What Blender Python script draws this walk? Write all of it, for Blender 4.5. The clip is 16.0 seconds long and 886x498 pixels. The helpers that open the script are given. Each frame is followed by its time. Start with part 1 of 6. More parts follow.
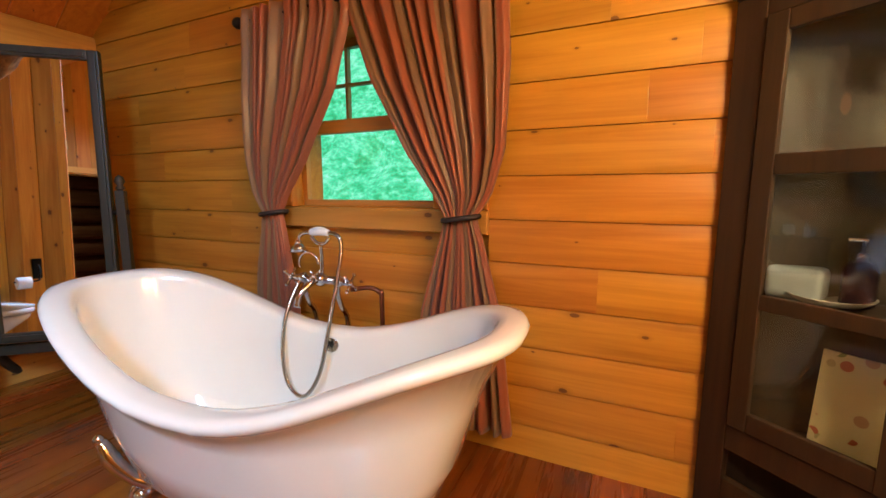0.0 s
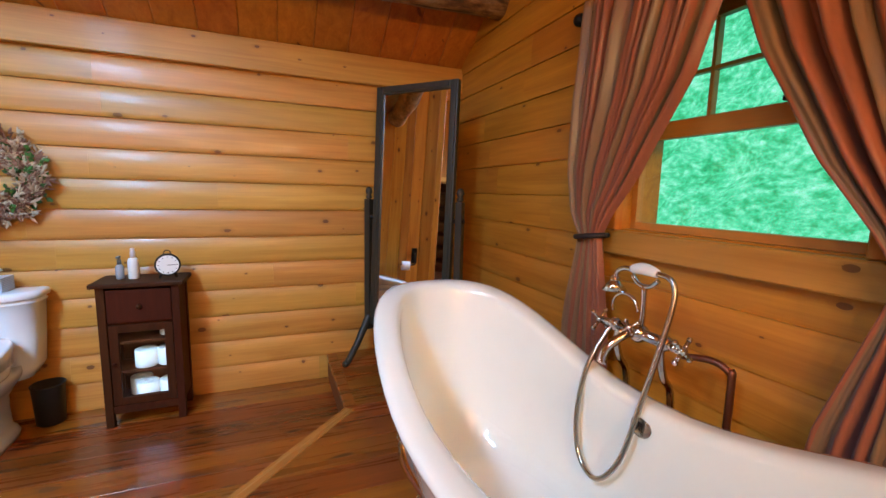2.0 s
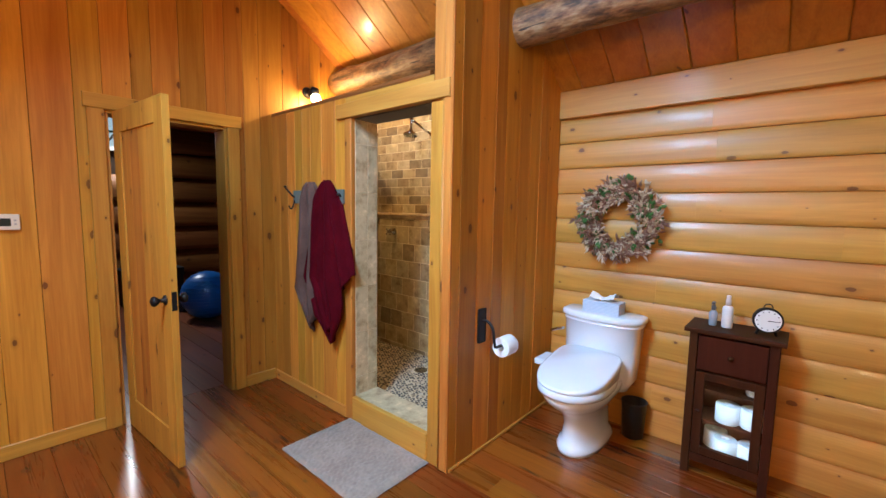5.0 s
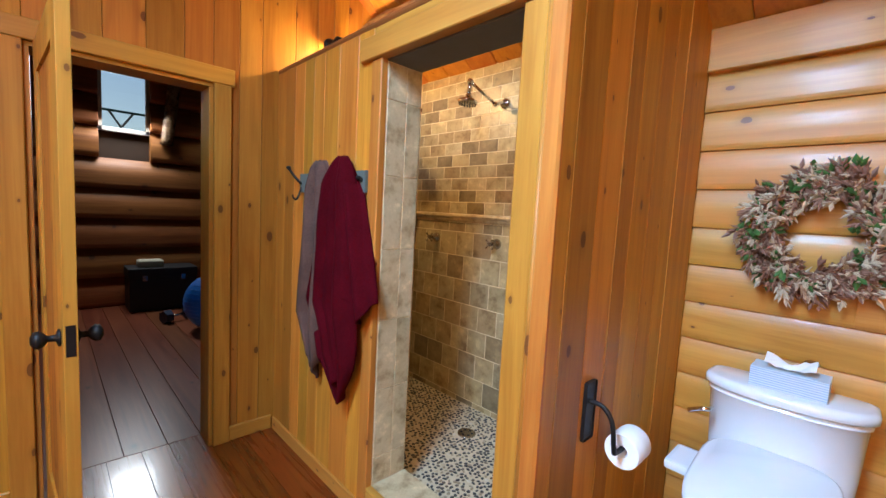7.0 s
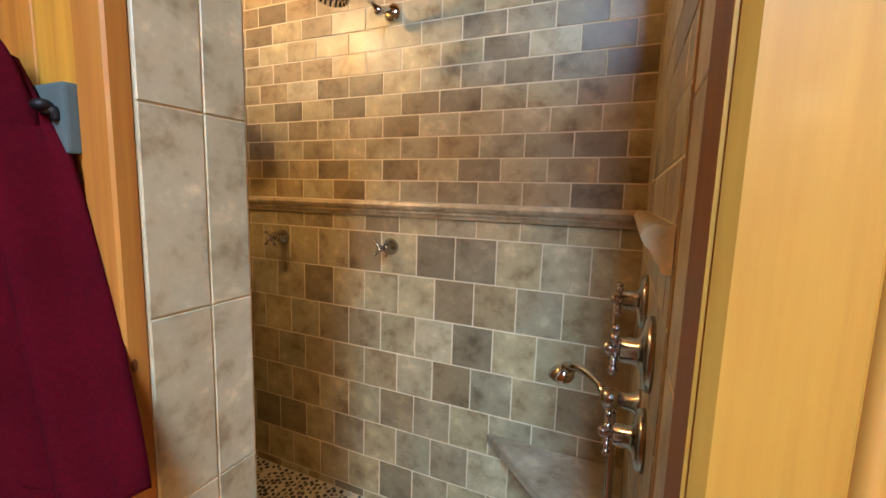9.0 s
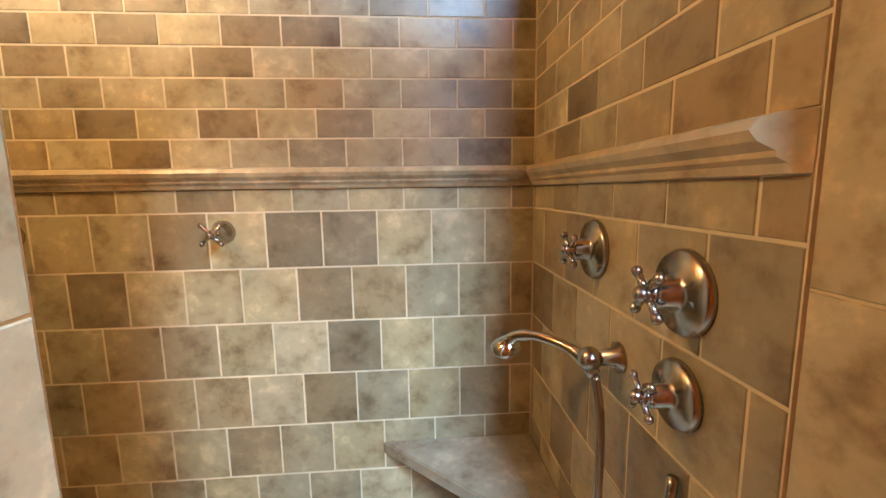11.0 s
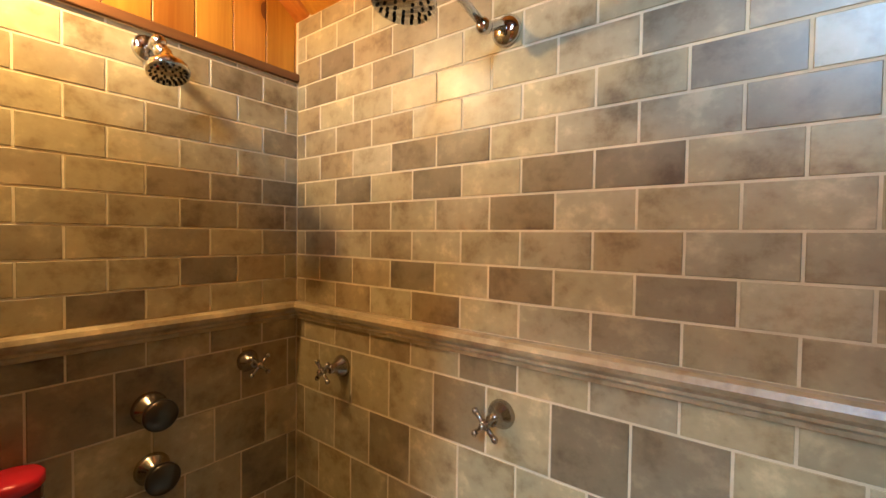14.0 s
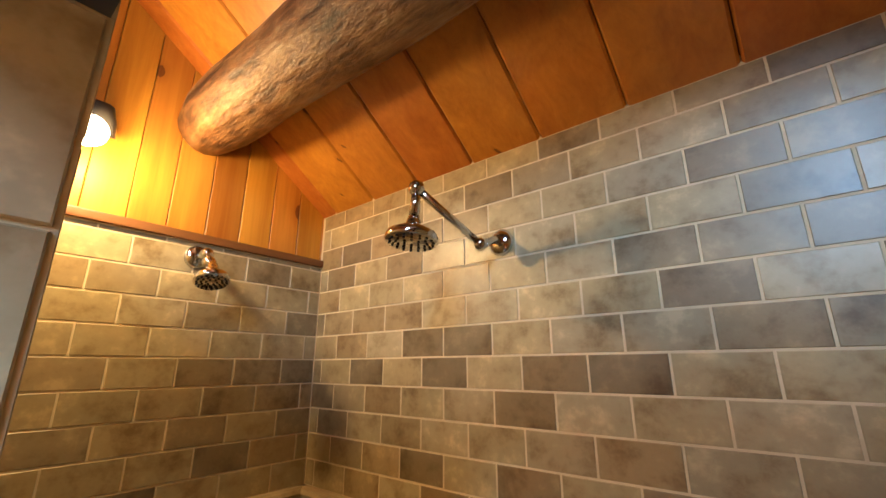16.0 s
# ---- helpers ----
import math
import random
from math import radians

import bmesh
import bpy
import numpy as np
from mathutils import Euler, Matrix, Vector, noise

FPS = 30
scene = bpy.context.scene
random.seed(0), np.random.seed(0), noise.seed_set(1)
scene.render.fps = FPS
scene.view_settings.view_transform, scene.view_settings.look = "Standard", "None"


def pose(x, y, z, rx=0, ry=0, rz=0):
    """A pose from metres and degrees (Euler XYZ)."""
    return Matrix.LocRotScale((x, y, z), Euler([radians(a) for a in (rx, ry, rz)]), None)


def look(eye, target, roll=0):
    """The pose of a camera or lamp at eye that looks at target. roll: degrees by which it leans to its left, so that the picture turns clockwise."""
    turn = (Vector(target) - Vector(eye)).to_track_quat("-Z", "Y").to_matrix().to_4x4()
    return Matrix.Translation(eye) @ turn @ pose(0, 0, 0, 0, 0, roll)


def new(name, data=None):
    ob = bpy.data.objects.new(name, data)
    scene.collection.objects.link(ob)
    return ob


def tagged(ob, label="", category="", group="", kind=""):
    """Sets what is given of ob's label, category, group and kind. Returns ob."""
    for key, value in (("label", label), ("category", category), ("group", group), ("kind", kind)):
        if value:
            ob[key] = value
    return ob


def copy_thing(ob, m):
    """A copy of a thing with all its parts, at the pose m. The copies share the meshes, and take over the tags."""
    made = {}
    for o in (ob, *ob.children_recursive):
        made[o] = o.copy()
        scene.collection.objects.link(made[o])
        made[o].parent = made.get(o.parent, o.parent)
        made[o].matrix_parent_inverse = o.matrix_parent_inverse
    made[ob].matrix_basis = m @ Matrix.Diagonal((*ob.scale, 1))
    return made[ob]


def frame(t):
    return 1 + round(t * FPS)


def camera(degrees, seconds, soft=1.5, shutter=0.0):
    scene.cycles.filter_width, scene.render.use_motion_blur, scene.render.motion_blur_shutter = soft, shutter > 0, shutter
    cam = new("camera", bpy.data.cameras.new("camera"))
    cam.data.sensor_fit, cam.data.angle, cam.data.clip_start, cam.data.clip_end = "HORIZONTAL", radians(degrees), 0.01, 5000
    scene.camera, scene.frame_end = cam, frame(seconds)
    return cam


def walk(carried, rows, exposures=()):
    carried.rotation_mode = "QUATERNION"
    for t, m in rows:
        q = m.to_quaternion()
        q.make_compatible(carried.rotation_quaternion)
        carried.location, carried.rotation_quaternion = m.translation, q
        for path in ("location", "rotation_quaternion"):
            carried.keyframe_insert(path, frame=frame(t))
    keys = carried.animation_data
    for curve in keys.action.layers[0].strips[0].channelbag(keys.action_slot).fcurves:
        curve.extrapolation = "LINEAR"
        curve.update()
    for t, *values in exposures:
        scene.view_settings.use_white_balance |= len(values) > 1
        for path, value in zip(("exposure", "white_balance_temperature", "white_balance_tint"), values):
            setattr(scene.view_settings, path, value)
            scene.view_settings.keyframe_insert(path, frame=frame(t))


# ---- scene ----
cam = camera(93.7, 16.0)
PATH = [
    (0, (-0.004, 0.067, 1.3), (-0.838, 1.863, 1.016), -0.1),
    (0.5, (-0.051, 0.18, 1.318), (-1.177, 1.807, 1.026), -0.1),
    (1, (-0.143, 0.266, 1.328), (-1.54, 1.668, 1.043), 0.3),
    (1.5, (-0.208, 0.319, 1.337), (-1.854, 1.421, 1.062), 0.8),
    (2, (-0.268, 0.358, 1.35), (-2.101, 1.111, 1.083), 1.4),
    (2.5, (-0.287, 0.34, 1.344), (-2.235, 0.71, 1.084), 1.7),
    (3, (-0.304, 0.292, 1.363), (-2.287, 0.284, 1.102), 1.7),
    (3.5, (-0.31, 0.26, 1.377), (-2.256, -0.137, 1.135), 1.4),
    (4, (-0.308, 0.188, 1.413), (-2.145, -0.57, 1.188), 0.9),
    (4.5, (-0.348, 0.047, 1.429), (-2.027, -1.02, 1.227), 0.8),
    (5, (-0.411, -0.107, 1.444), (-1.913, -1.413, 1.245), 1.0),
    (5.2, (-0.458, -0.161, 1.438), (-1.897, -1.537, 1.239), 1.2),
    (7.3, (-1.173, -1.018, 1.392), (-2.554, -2.454, 1.213), 3.1),
    (7.5, (-1.25, -1.115, 1.399), (-2.671, -2.511, 1.214), 2.8),
    (8, (-1.383, -1.349, 1.4), (-2.918, -2.616, 1.203), 2.7),
    (8.5, (-1.544, -1.549, 1.398), (-3.217, -2.622, 1.176), 2.3),
    (9, (-1.712, -1.687, 1.413), (-3.527, -2.487, 1.157), 1.7),
    (9.5, (-1.791, -1.832, 1.403), (-3.722, -2.269, 1.117), 0.7),
    (9.7, (-1.799, -1.899, 1.4), (-3.757, -2.172, 1.097), 0.3),
    (11.8, (-2.077, -2.005, 1.282), (-4.05, -1.837, 1.001), -0.9),
    (12, (-2.13, -1.999, 1.303), (-4.115, -2.092, 1.075), -0.8),
    (12.2, (-2.158, -2.011, 1.354), (-4.121, -2.317, 1.126), -0.5),
    (12.5, (-2.225, -2.05, 1.368), (-4.146, -2.58, 1.196), 1.2),
    (12.7, (-2.203, -2.058, 1.392), (-4.071, -2.76, 1.262), 1.3),
    (13, (-2.265, -2.072, 1.439), (-4.053, -2.961, 1.332), 1.5),
    (13.5, (-2.278, -2.097, 1.545), (-3.947, -3.195, 1.44), 1.0),
    (14, (-2.288, -2.081, 1.61), (-3.884, -3.286, 1.555), 0.8),
    (14.5, (-2.287, -2.058, 1.677), (-3.856, -3.297, 1.72), 0.2),
    (15, (-2.284, -2.042, 1.729), (-3.838, -3.285, 1.933), 0.2),
    (15.5, (-2.253, -2.027, 1.75), (-3.788, -3.245, 2.148), 0.1),
    (16, (-2.223, -1.996, 1.763), (-3.708, -3.219, 2.31), -0.1),
]
walk(cam, [(t, look(eye, target, roll)) for t, eye, target, roll in PATH],
     exposures=[(0.0, 0.05), (2.5, -0.08), (5.0, -0.1), (7.5, 0.0), (8.5, -0.12), (9.7, 0.28), (12.0, 0.55), (12.7, 0.42), (13.5, 0.18), (14.5, -0.2), (16.0, -0.48)])

# ---- light and exposure ----
scene.view_settings.exposure = 0.0
world = bpy.data.worlds.new("sky")
scene.world = world
world.use_nodes = True
_sky = world.node_tree.nodes.new("ShaderNodeTexSky")
_sky.sky_type, _sky.sun_disc = "NISHITA", False
_sky.sun_elevation, _sky.sun_rotation = radians(40), radians(120)
world.node_tree.links.new(_sky.outputs[0], world.node_tree.nodes["Background"].inputs[0])
world.node_tree.nodes["Background"].inputs[1].default_value = 0.12


def area_lamp(name, m, w, h, watts, colour):
    data = bpy.data.lights.new(name, "AREA")
    data.shape, data.size, data.size_y, data.energy, data.color = "RECTANGLE", w, h, watts, colour
    ob = new(name, data)
    ob.matrix_world = m
    return ob


def point_lamp(name, loc, watts, colour, r):
    data = bpy.data.lights.new(name, "POINT")
    data.energy, data.color, data.shadow_soft_size = watts, colour, r
    ob = new(name, data)
    ob.location = loc
    return ob


# ---- plan ----
WX, NY, SY, EX = -3.27, 1.715, -3.36, 1.15      # west logs, north logs, south planks, east wall
RIDGE = -1.06
PITCH = 0.70
STEP = 0.177                                    # height of the raised floor by the tub
TWX, TSY, TNY = -3.13, -3.35, -1.635            # tiled faces of the shower
FRONT_OUT, FRONT_IN = -2.05, -2.256             # shower front wall
PART = -1.475                                   # planked side of the partition
OPEN_L, OPEN_R = -2.312, -1.63                   # shower opening
LOG = 0.1735


def roof(x):
    return 2.24 + PITCH * ((x - WX) if x < RIDGE else (2 * RIDGE - x - WX))


SKY_X, SKY_Y = -0.08, -1.32                      # roof window in the east slope
_down = Vector((-PITCH, 0, -1)).normalized()
_at = Vector((SKY_X, SKY_Y, roof(SKY_X))) + _down * 0.03
area_lamp("daylight_roof_window", look(_at, _at + _down), 0.42, 1.15, 116, (0.38, 0.65, 1.0)).data.spread = radians(125)
point_lamp("sconce_bulb", (-2.385, SY + 0.15, 2.318), 33, (1.0, 0.68, 0.30), 0.035)
# unseen warm fill lamps added along the east wall to brighten the room
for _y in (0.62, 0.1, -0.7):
    point_lamp("east_fill_lamp", (EX - 0.16, _y, 2.03), 50, (1.0, 0.75, 0.40), 0.06)
area_lamp("daylight_back_room", look((-1.785, -7.12, 2.53), (-1.7, -4.6, 0.0)), 0.45, 0.7, 38, (0.85, 0.93, 1.0))


# ---- materials ----
class Nodes:
    def __init__(self, name):
        self.mat = bpy.data.materials.new(name)
        self.mat.use_nodes = True
        self.tree = self.mat.node_tree
        self.bsdf = self.tree.nodes["Principled BSDF"]

    def add(self, kind, **values):
        node = self.tree.nodes.new("ShaderNode" + kind)
        for key, value in values.items():
            node.inputs[key].default_value = value
        return node

    def link(self, a, b):
        self.tree.links.new(a, b)

    def math(self, op, a, b=0.5):
        node = self.tree.nodes.new("ShaderNodeMath")
        node.operation = op
        for n, value in enumerate((a, b)):
            if isinstance(value, (int, float)):
                node.inputs[n].default_value = value
            else:
                self.link(value, node.inputs[n])
        return node.outputs[0]

    def ramp(self, fac, stops):
        node = self.tree.nodes.new("ShaderNodeValToRGB")
        while len(node.color_ramp.elements) < len(stops):
            node.color_ramp.elements.new(0.5)
        for e, (p, c) in zip(node.color_ramp.elements, stops):
            e.position, e.color = p, (*c, 1) if len(c) == 3 else c
        self.link(fac, node.inputs[0])
        return node.outputs[0]

    def mix(self, fac, a, b, mode="MIX"):
        node = self.tree.nodes.new("ShaderNodeMix")
        node.data_type, node.blend_type = "RGBA", mode
        for slot, value in ((0, fac), (6, a), (7, b)):
            if isinstance(value, (int, float)):
                node.inputs[slot].default_value = value
            elif isinstance(value, tuple):
                node.inputs[slot].default_value = (*value, 1)
            else:
                self.link(value, node.inputs[slot])
        return node.outputs[2]

    def coords(self, scale, shift=None):
        tc = self.add("TexCoord")
        mp = self.add("Mapping")
        mp.inputs["Scale"].default_value = scale
        self.link(tc.outputs["Object"], mp.inputs["Vector"])
        if shift is not None:
            self.link(shift, mp.inputs["Location"])
        return mp.outputs[0]

    def noise(self, vec, scale, detail=4.0, rough=0.55):
        node = self.add("TexNoise", Scale=scale, Detail=detail, Roughness=rough)
        self.link(vec, node.inputs["Vector"])
        return node.outputs["Fac"]

    def bump(self, height, strength, distance=0.01):
        node = self.add("Bump", Strength=strength, Distance=distance)
        self.link(height, node.inputs["Height"])
        self.link(node.outputs[0], self.bsdf.inputs["Normal"])

    def set(self, colour=None, rough=0.5, metal=0.0, **more):
        if isinstance(colour, tuple):
            self.bsdf.inputs["Base Color"].default_value = (*colour, 1)
        elif colour is not None:
            self.link(colour, self.bsdf.inputs["Base Color"])
        if isinstance(rough, (int, float)):
            self.bsdf.inputs["Roughness"].default_value = rough
        else:
            self.link(rough, self.bsdf.inputs["Roughness"])
        self.bsdf.inputs["Metallic"].default_value = metal
        for key, value in more.items():
            self.bsdf.inputs[key.replace("_", " ")].default_value = value
        return self.mat


def wood(name, dark, light, axis, rough=0.4, island=False, knots=0.5, spread=0.25, coat=0.0, knot_size=0.02, streak=0.0, gloss=0.5):
    """Planed softwood with grain along an axis, knots, and a tone of its own for each board."""
    dark, light = tuple(c * k for c, k in zip(dark, (0.8, 0.82, 0.64))), tuple(c * k for c, k in zip(light, (0.9, 0.92, 0.70)))
    n = Nodes(name)
    if island:
        rnd = n.add("NewGeometry").outputs["Random Per Island"]
    else:
        rnd = n.add("ObjectInfo").outputs["Random"]
    off = n.add("CombineXYZ")
    for k, f in enumerate((17.3, 31.7, 11.9)):
        n.link(n.math("MULTIPLY", rnd, f), off.inputs[k])
    along = [9.0, 9.0, 9.0]
    along["xyz".index(axis)] = 0.55
    v = n.coords(along, off.outputs[0])
    wv = n.add("TexNoise", Scale=1.6, Detail=6.0, Roughness=0.6, Distortion=0.9)
    n.link(v, wv.inputs["Vector"])
    fine = [90.0, 90.0, 90.0]
    fine["xyz".index(axis)] = 2.5
    grain = n.noise(n.coords(fine, off.outputs[0]), 1.0, 3)
    f = n.math("ADD", n.math("MULTIPLY", wv.outputs["Fac"], 0.75), n.math("MULTIPLY", grain, 0.25))
    col = n.ramp(f, [(0.3, dark), (0.68, light)])
    big = n.noise(n.coords((1.1, 1.1, 1.1), off.outputs[0]), 1.3, 2)
    col = n.mix(n.math("MULTIPLY", big, 0.35), col, tuple(0.55 * a + 0.45 * b for a, b in zip(dark, light)))
    sep = n.add("SeparateXYZ")
    n.link(n.coords((1, 1, 1), off.outputs[0]), sep.inputs[0])
    k0 = "xyz".index(axis)
    flat = n.add("CombineXYZ")
    n.link(n.math("MULTIPLY", n.math("ADD", sep.outputs[(k0 + 1) % 3], sep.outputs[(k0 + 2) % 3]), 6.0), flat.inputs[0])
    n.link(n.math("MULTIPLY", sep.outputs[k0], 3.3), flat.inputs[1])
    vor = n.add("TexVoronoi", Scale=1.0, Randomness=1.0)
    vor.voronoi_dimensions = "2D"
    n.link(flat.outputs[0], vor.inputs["Vector"])
    d = n.math("ADD", vor.outputs["Distance"], n.math("MULTIPLY", n.math("SUBTRACT", grain, 0.5), 0.03))
    keep = n.add("SeparateColor")
    n.link(vor.outputs["Color"], keep.inputs[0])
    on = n.math("LESS_THAN", keep.outputs[0], knots)
    size = n.math("MULTIPLY", n.math("ADD", n.math("MULTIPLY", n.math("POWER", keep.outputs[1], 2.5), 1.7), 0.35), knot_size * 2.6)
    core = n.math("MULTIPLY", n.math("LESS_THAN", d, size), on)
    halo = n.math("MULTIPLY", n.math("SUBTRACT", 1.0, n.math("MINIMUM", n.math("DIVIDE", d, n.math("MULTIPLY", size, 2.6)), 1.0)), on)
    col = n.mix(n.math("MULTIPLY", halo, 0.5), col, tuple(0.6 * c for c in dark))
    col = n.mix(n.math("MULTIPLY", core, 0.8), col, (0.11, 0.034, 0.010))
    if streak:
        sc = [13.0, 13.0, 13.0]
        sc["xyz".index(axis)] = 2.6
        sn = n.noise(n.coords(sc, off.outputs[0]), 1.0, 2)
        col = n.mix(n.math("MULTIPLY", n.math("MINIMUM", n.math("MULTIPLY", n.math("MAXIMUM", n.math("SUBTRACT", sn, 0.655), 0.0), 18.0), 1.0), streak), col, (0.035, 0.010, 0.004))
    tone = n.math("ADD", 1.0 - spread, n.math("MULTIPLY", rnd, 2 * spread))
    hsv = n.add("HueSaturation")
    n.link(tone, hsv.inputs["Value"])
    n.link(n.math("ADD", 0.488, n.math("MULTIPLY", n.math("FRACT", n.math("MULTIPLY", rnd, 7.13)), 0.02)), hsv.inputs["Hue"])
    n.link(col, hsv.inputs["Color"])
    n.bump(f, 0.22, 0.004)
    r = n.math("ADD", rough - 0.06, n.math("MULTIPLY", f, 0.16))
    n.set(hsv.outputs[0], r, 0.0, Coat_Weight=coat, Coat_Roughness=0.12, Specular_IOR_Level=gloss)
    return n.mat


def plain(name, colour, rough=0.5, metal=0.0, vary=0.12, scale=14.0, bump=0.06, **more):
    n = Nodes(name)
    f = n.noise(n.coords((1, 1, 1)), scale, 5)
    g = n.noise(n.coords((1, 1, 1)), scale * 0.13, 2)
    h = n.math("ADD", n.math("MULTIPLY", f, 0.5), n.math("MULTIPLY", g, 0.5))
    c = n.ramp(h, [(0.3, tuple(k * (1 - vary) for k in colour)), (0.7, tuple(min(1, k * (1 + vary)) for k in colour))])
    if bump:
        n.bump(f, bump, 0.003)
    n.set(c, n.math("ADD", rough - 0.05, n.math("MULTIPLY", h, 0.1)), metal, **more)
    return n.mat


PINE_V = wood("pine_planks", (0.41, 0.135, 0.016), (0.67, 0.31, 0.056), "z", 0.45, knots=0.5, spread=0.30, coat=0.04, knot_size=0.019, gloss=0.3)
PINE_LOG_X = wood("log_siding_x", (0.43, 0.16, 0.015), (0.68, 0.325, 0.05), "x", 0.4, knots=0.5, spread=0.09, coat=0.12, knot_size=0.015)
PINE_LOG_Y = wood("log_siding_y", (0.46, 0.185, 0.032), (0.68, 0.345, 0.080), "y", 0.40, knots=0.55, spread=0.10, coat=0.1, knot_size=0.015)
PINE_TRIM_Y = wood("pine_trim_y", (0.46, 0.18, 0.027), (0.68, 0.34, 0.07), "y", 0.5, spread=0.08, coat=0.04)
PINE_TRIM_X = wood("pine_trim_x", (0.46, 0.18, 0.027), (0.68, 0.34, 0.07), "x", 0.35, spread=0.08, coat=0.3)
PINE_TRIM_Z = wood("pine_trim_z", (0.40, 0.125, 0.018), (0.62, 0.285, 0.060), "z", 0.48, spread=0.10, coat=0.03, knots=0.7, knot_size=0.023, gloss=0.3)
PINE_CEIL = wood("pine_ceiling", (0.40, 0.115, 0.015), (0.62, 0.24, 0.045), "x", 0.4, island=True, knots=0.45, spread=0.14, coat=0.2)
FLOOR_Y = wood("floor_boards", (0.125, 0.020, 0.003), (0.33, 0.090, 0.012), "y", 0.26, knots=0.4, spread=0.34, coat=0.45, knot_size=0.03, streak=0.85)
DARK_WOOD = wood("dark_stained_wood", (0.034, 0.007, 0.002), (0.070, 0.017, 0.006), "z", 0.5, knots=0.0, spread=0.08, gloss=0.15)
OLD_WOOD = wood("weathered_dark_wood", (0.016, 0.008, 0.004), (0.052, 0.026, 0.013), "z", 0.55, knots=0.15, spread=0.15)
MIRROR_WOOD = wood("grey_black_wood", (0.018, 0.016, 0.014), (0.045, 0.04, 0.034), "z", 0.45, knots=0.0, spread=0.05)
PORCELAIN = plain("porcelain", (0.74, 0.80, 0.87), 0.1, vary=0.02, bump=0.0, Coat_Weight=0.6, Coat_Roughness=0.04)
ENAMEL = plain("tub_enamel", (0.82, 0.85, 0.82), 0.12, vary=0.03, scale=5, bump=0.0, Coat_Weight=0.7, Coat_Roughness=0.05)
CHROME = plain("chrome", (0.62, 0.62, 0.62), 0.09, 1.0, vary=0.05, bump=0.0)
NICKEL = plain("brushed_nickel", (0.42, 0.38, 0.33), 0.22, 1.0, vary=0.1, bump=0.02)
BLACK_IRON = plain("black_iron", (0.018, 0.016, 0.016), 0.5, 0.6, vary=0.3)
WALL_DARK = plain("dark_backing", (0.05, 0.025, 0.012), 0.8)


def bark():
    n = Nodes("peeled_log")
    a = n.noise(n.coords((9, 3.2, 9)), 1.5, 8, 0.7)
    b = n.noise(n.coords((60, 14, 60)), 1.0, 6)
    crack = n.noise(n.coords((22, 0.9, 22)), 1.0, 3)
    f = n.math("ADD", n.math("MULTIPLY", a, 0.72), n.math("MULTIPLY", b, 0.28))
    c = n.ramp(f, [(0.40, (0.05, 0.024, 0.012)), (0.47, (0.16, 0.075, 0.032)), (0.53, (0.27, 0.145, 0.062)), (0.62, (0.38, 0.27, 0.155))])
    c = n.mix(n.math("LESS_THAN", crack, 0.33), c, (0.025, 0.012, 0.007))
    n.bump(n.math("ADD", f, n.math("MULTIPLY", crack, 0.3)), 0.9, 0.02)
    return n.set(c, 0.42)


BARK = bark()


def stone(name, stops, spread=0.2, rough=0.42):
    n = Nodes(name)
    rnd = n.add("ObjectInfo").outputs["Random"]
    off = n.add("CombineXYZ")
    for k, f in enumerate((23.3, 41.7, 13.9)):
        n.link(n.math("MULTIPLY", rnd, f), off.inputs[k])
    cloud = n.noise(n.coords((1, 1, 1), off.outputs[0]), 10.0, 5, 0.62)
    vein = n.noise(n.coords((1, 1, 1), off.outputs[0]), 42.0, 5, 0.6)
    base = n.ramp(n.math("FRACT", n.math("MULTIPLY", rnd, 5.37)), stops)
    f = n.math("ADD", n.math("MULTIPLY", cloud, 0.8), n.math("MULTIPLY", vein, 0.2))
    tone = n.ramp(f, [(0.33, (0.50, 0.41, 0.32)), (0.42, (0.78, 0.72, 0.64)), (0.49, (0.98, 0.96, 0.92)), (0.56, (1.06, 1.05, 1.02)), (0.66, (1.50, 1.47, 1.40))])
    c = n.mix(1.0, base, tone, "MULTIPLY")
    n.bump(f, 0.25, 0.004)
    return n.set(c, n.math("ADD", rough - 0.1, n.math("MULTIPLY", f, 0.2)), Coat_Weight=0.3, Coat_Roughness=0.28)


TILE = stone("travertine_tile", [(0.0, (0.34, 0.275, 0.155)), (0.2, (0.44, 0.35, 0.19)), (0.36, (0.225, 0.165, 0.090)), (0.5, (0.36, 0.26, 0.135)),
                                 (0.62, (0.30, 0.25, 0.155)), (0.76, (0.46, 0.38, 0.23)), (0.88, (0.25, 0.195, 0.115)), (1.0, (0.19, 0.145, 0.085))])
TILE_PALE = stone("pale_travertine", [(0.0, (0.46, 0.375, 0.23)), (1.0, (0.54, 0.44, 0.28))])
GROUT = plain("grout", (0.66, 0.55, 0.36), 0.85, vary=0.15, scale=40)


# ---- builders ----
def thing(name, label="", category="", group="", kind="", loc=(0, 0, 0)):
    ob = new(name)
    ob.location = loc
    ob.empty_display_size = 0.1
    return tagged(ob, label, category, group, kind)


def mesh_of(name, bm, material, smooth=False):
    bmesh.ops.recalc_face_normals(bm, faces=bm.faces)
    data = bpy.data.meshes.new(name)
    bm.to_mesh(data)
    bm.free()
    data.materials.append(material)
    if smooth:
        data.shade_smooth()
    return data


def part(name, bm, material, parent=None, label="", smooth=False):
    """Links a bmesh as one mesh object; its coordinates are those of the parent."""
    ob = new(name, mesh_of(name, bm, material, smooth) if isinstance(bm, bmesh.types.BMesh) else bm)
    if parent is not None:
        ob.parent = parent
    if label:
        ob["label"] = label
    return ob


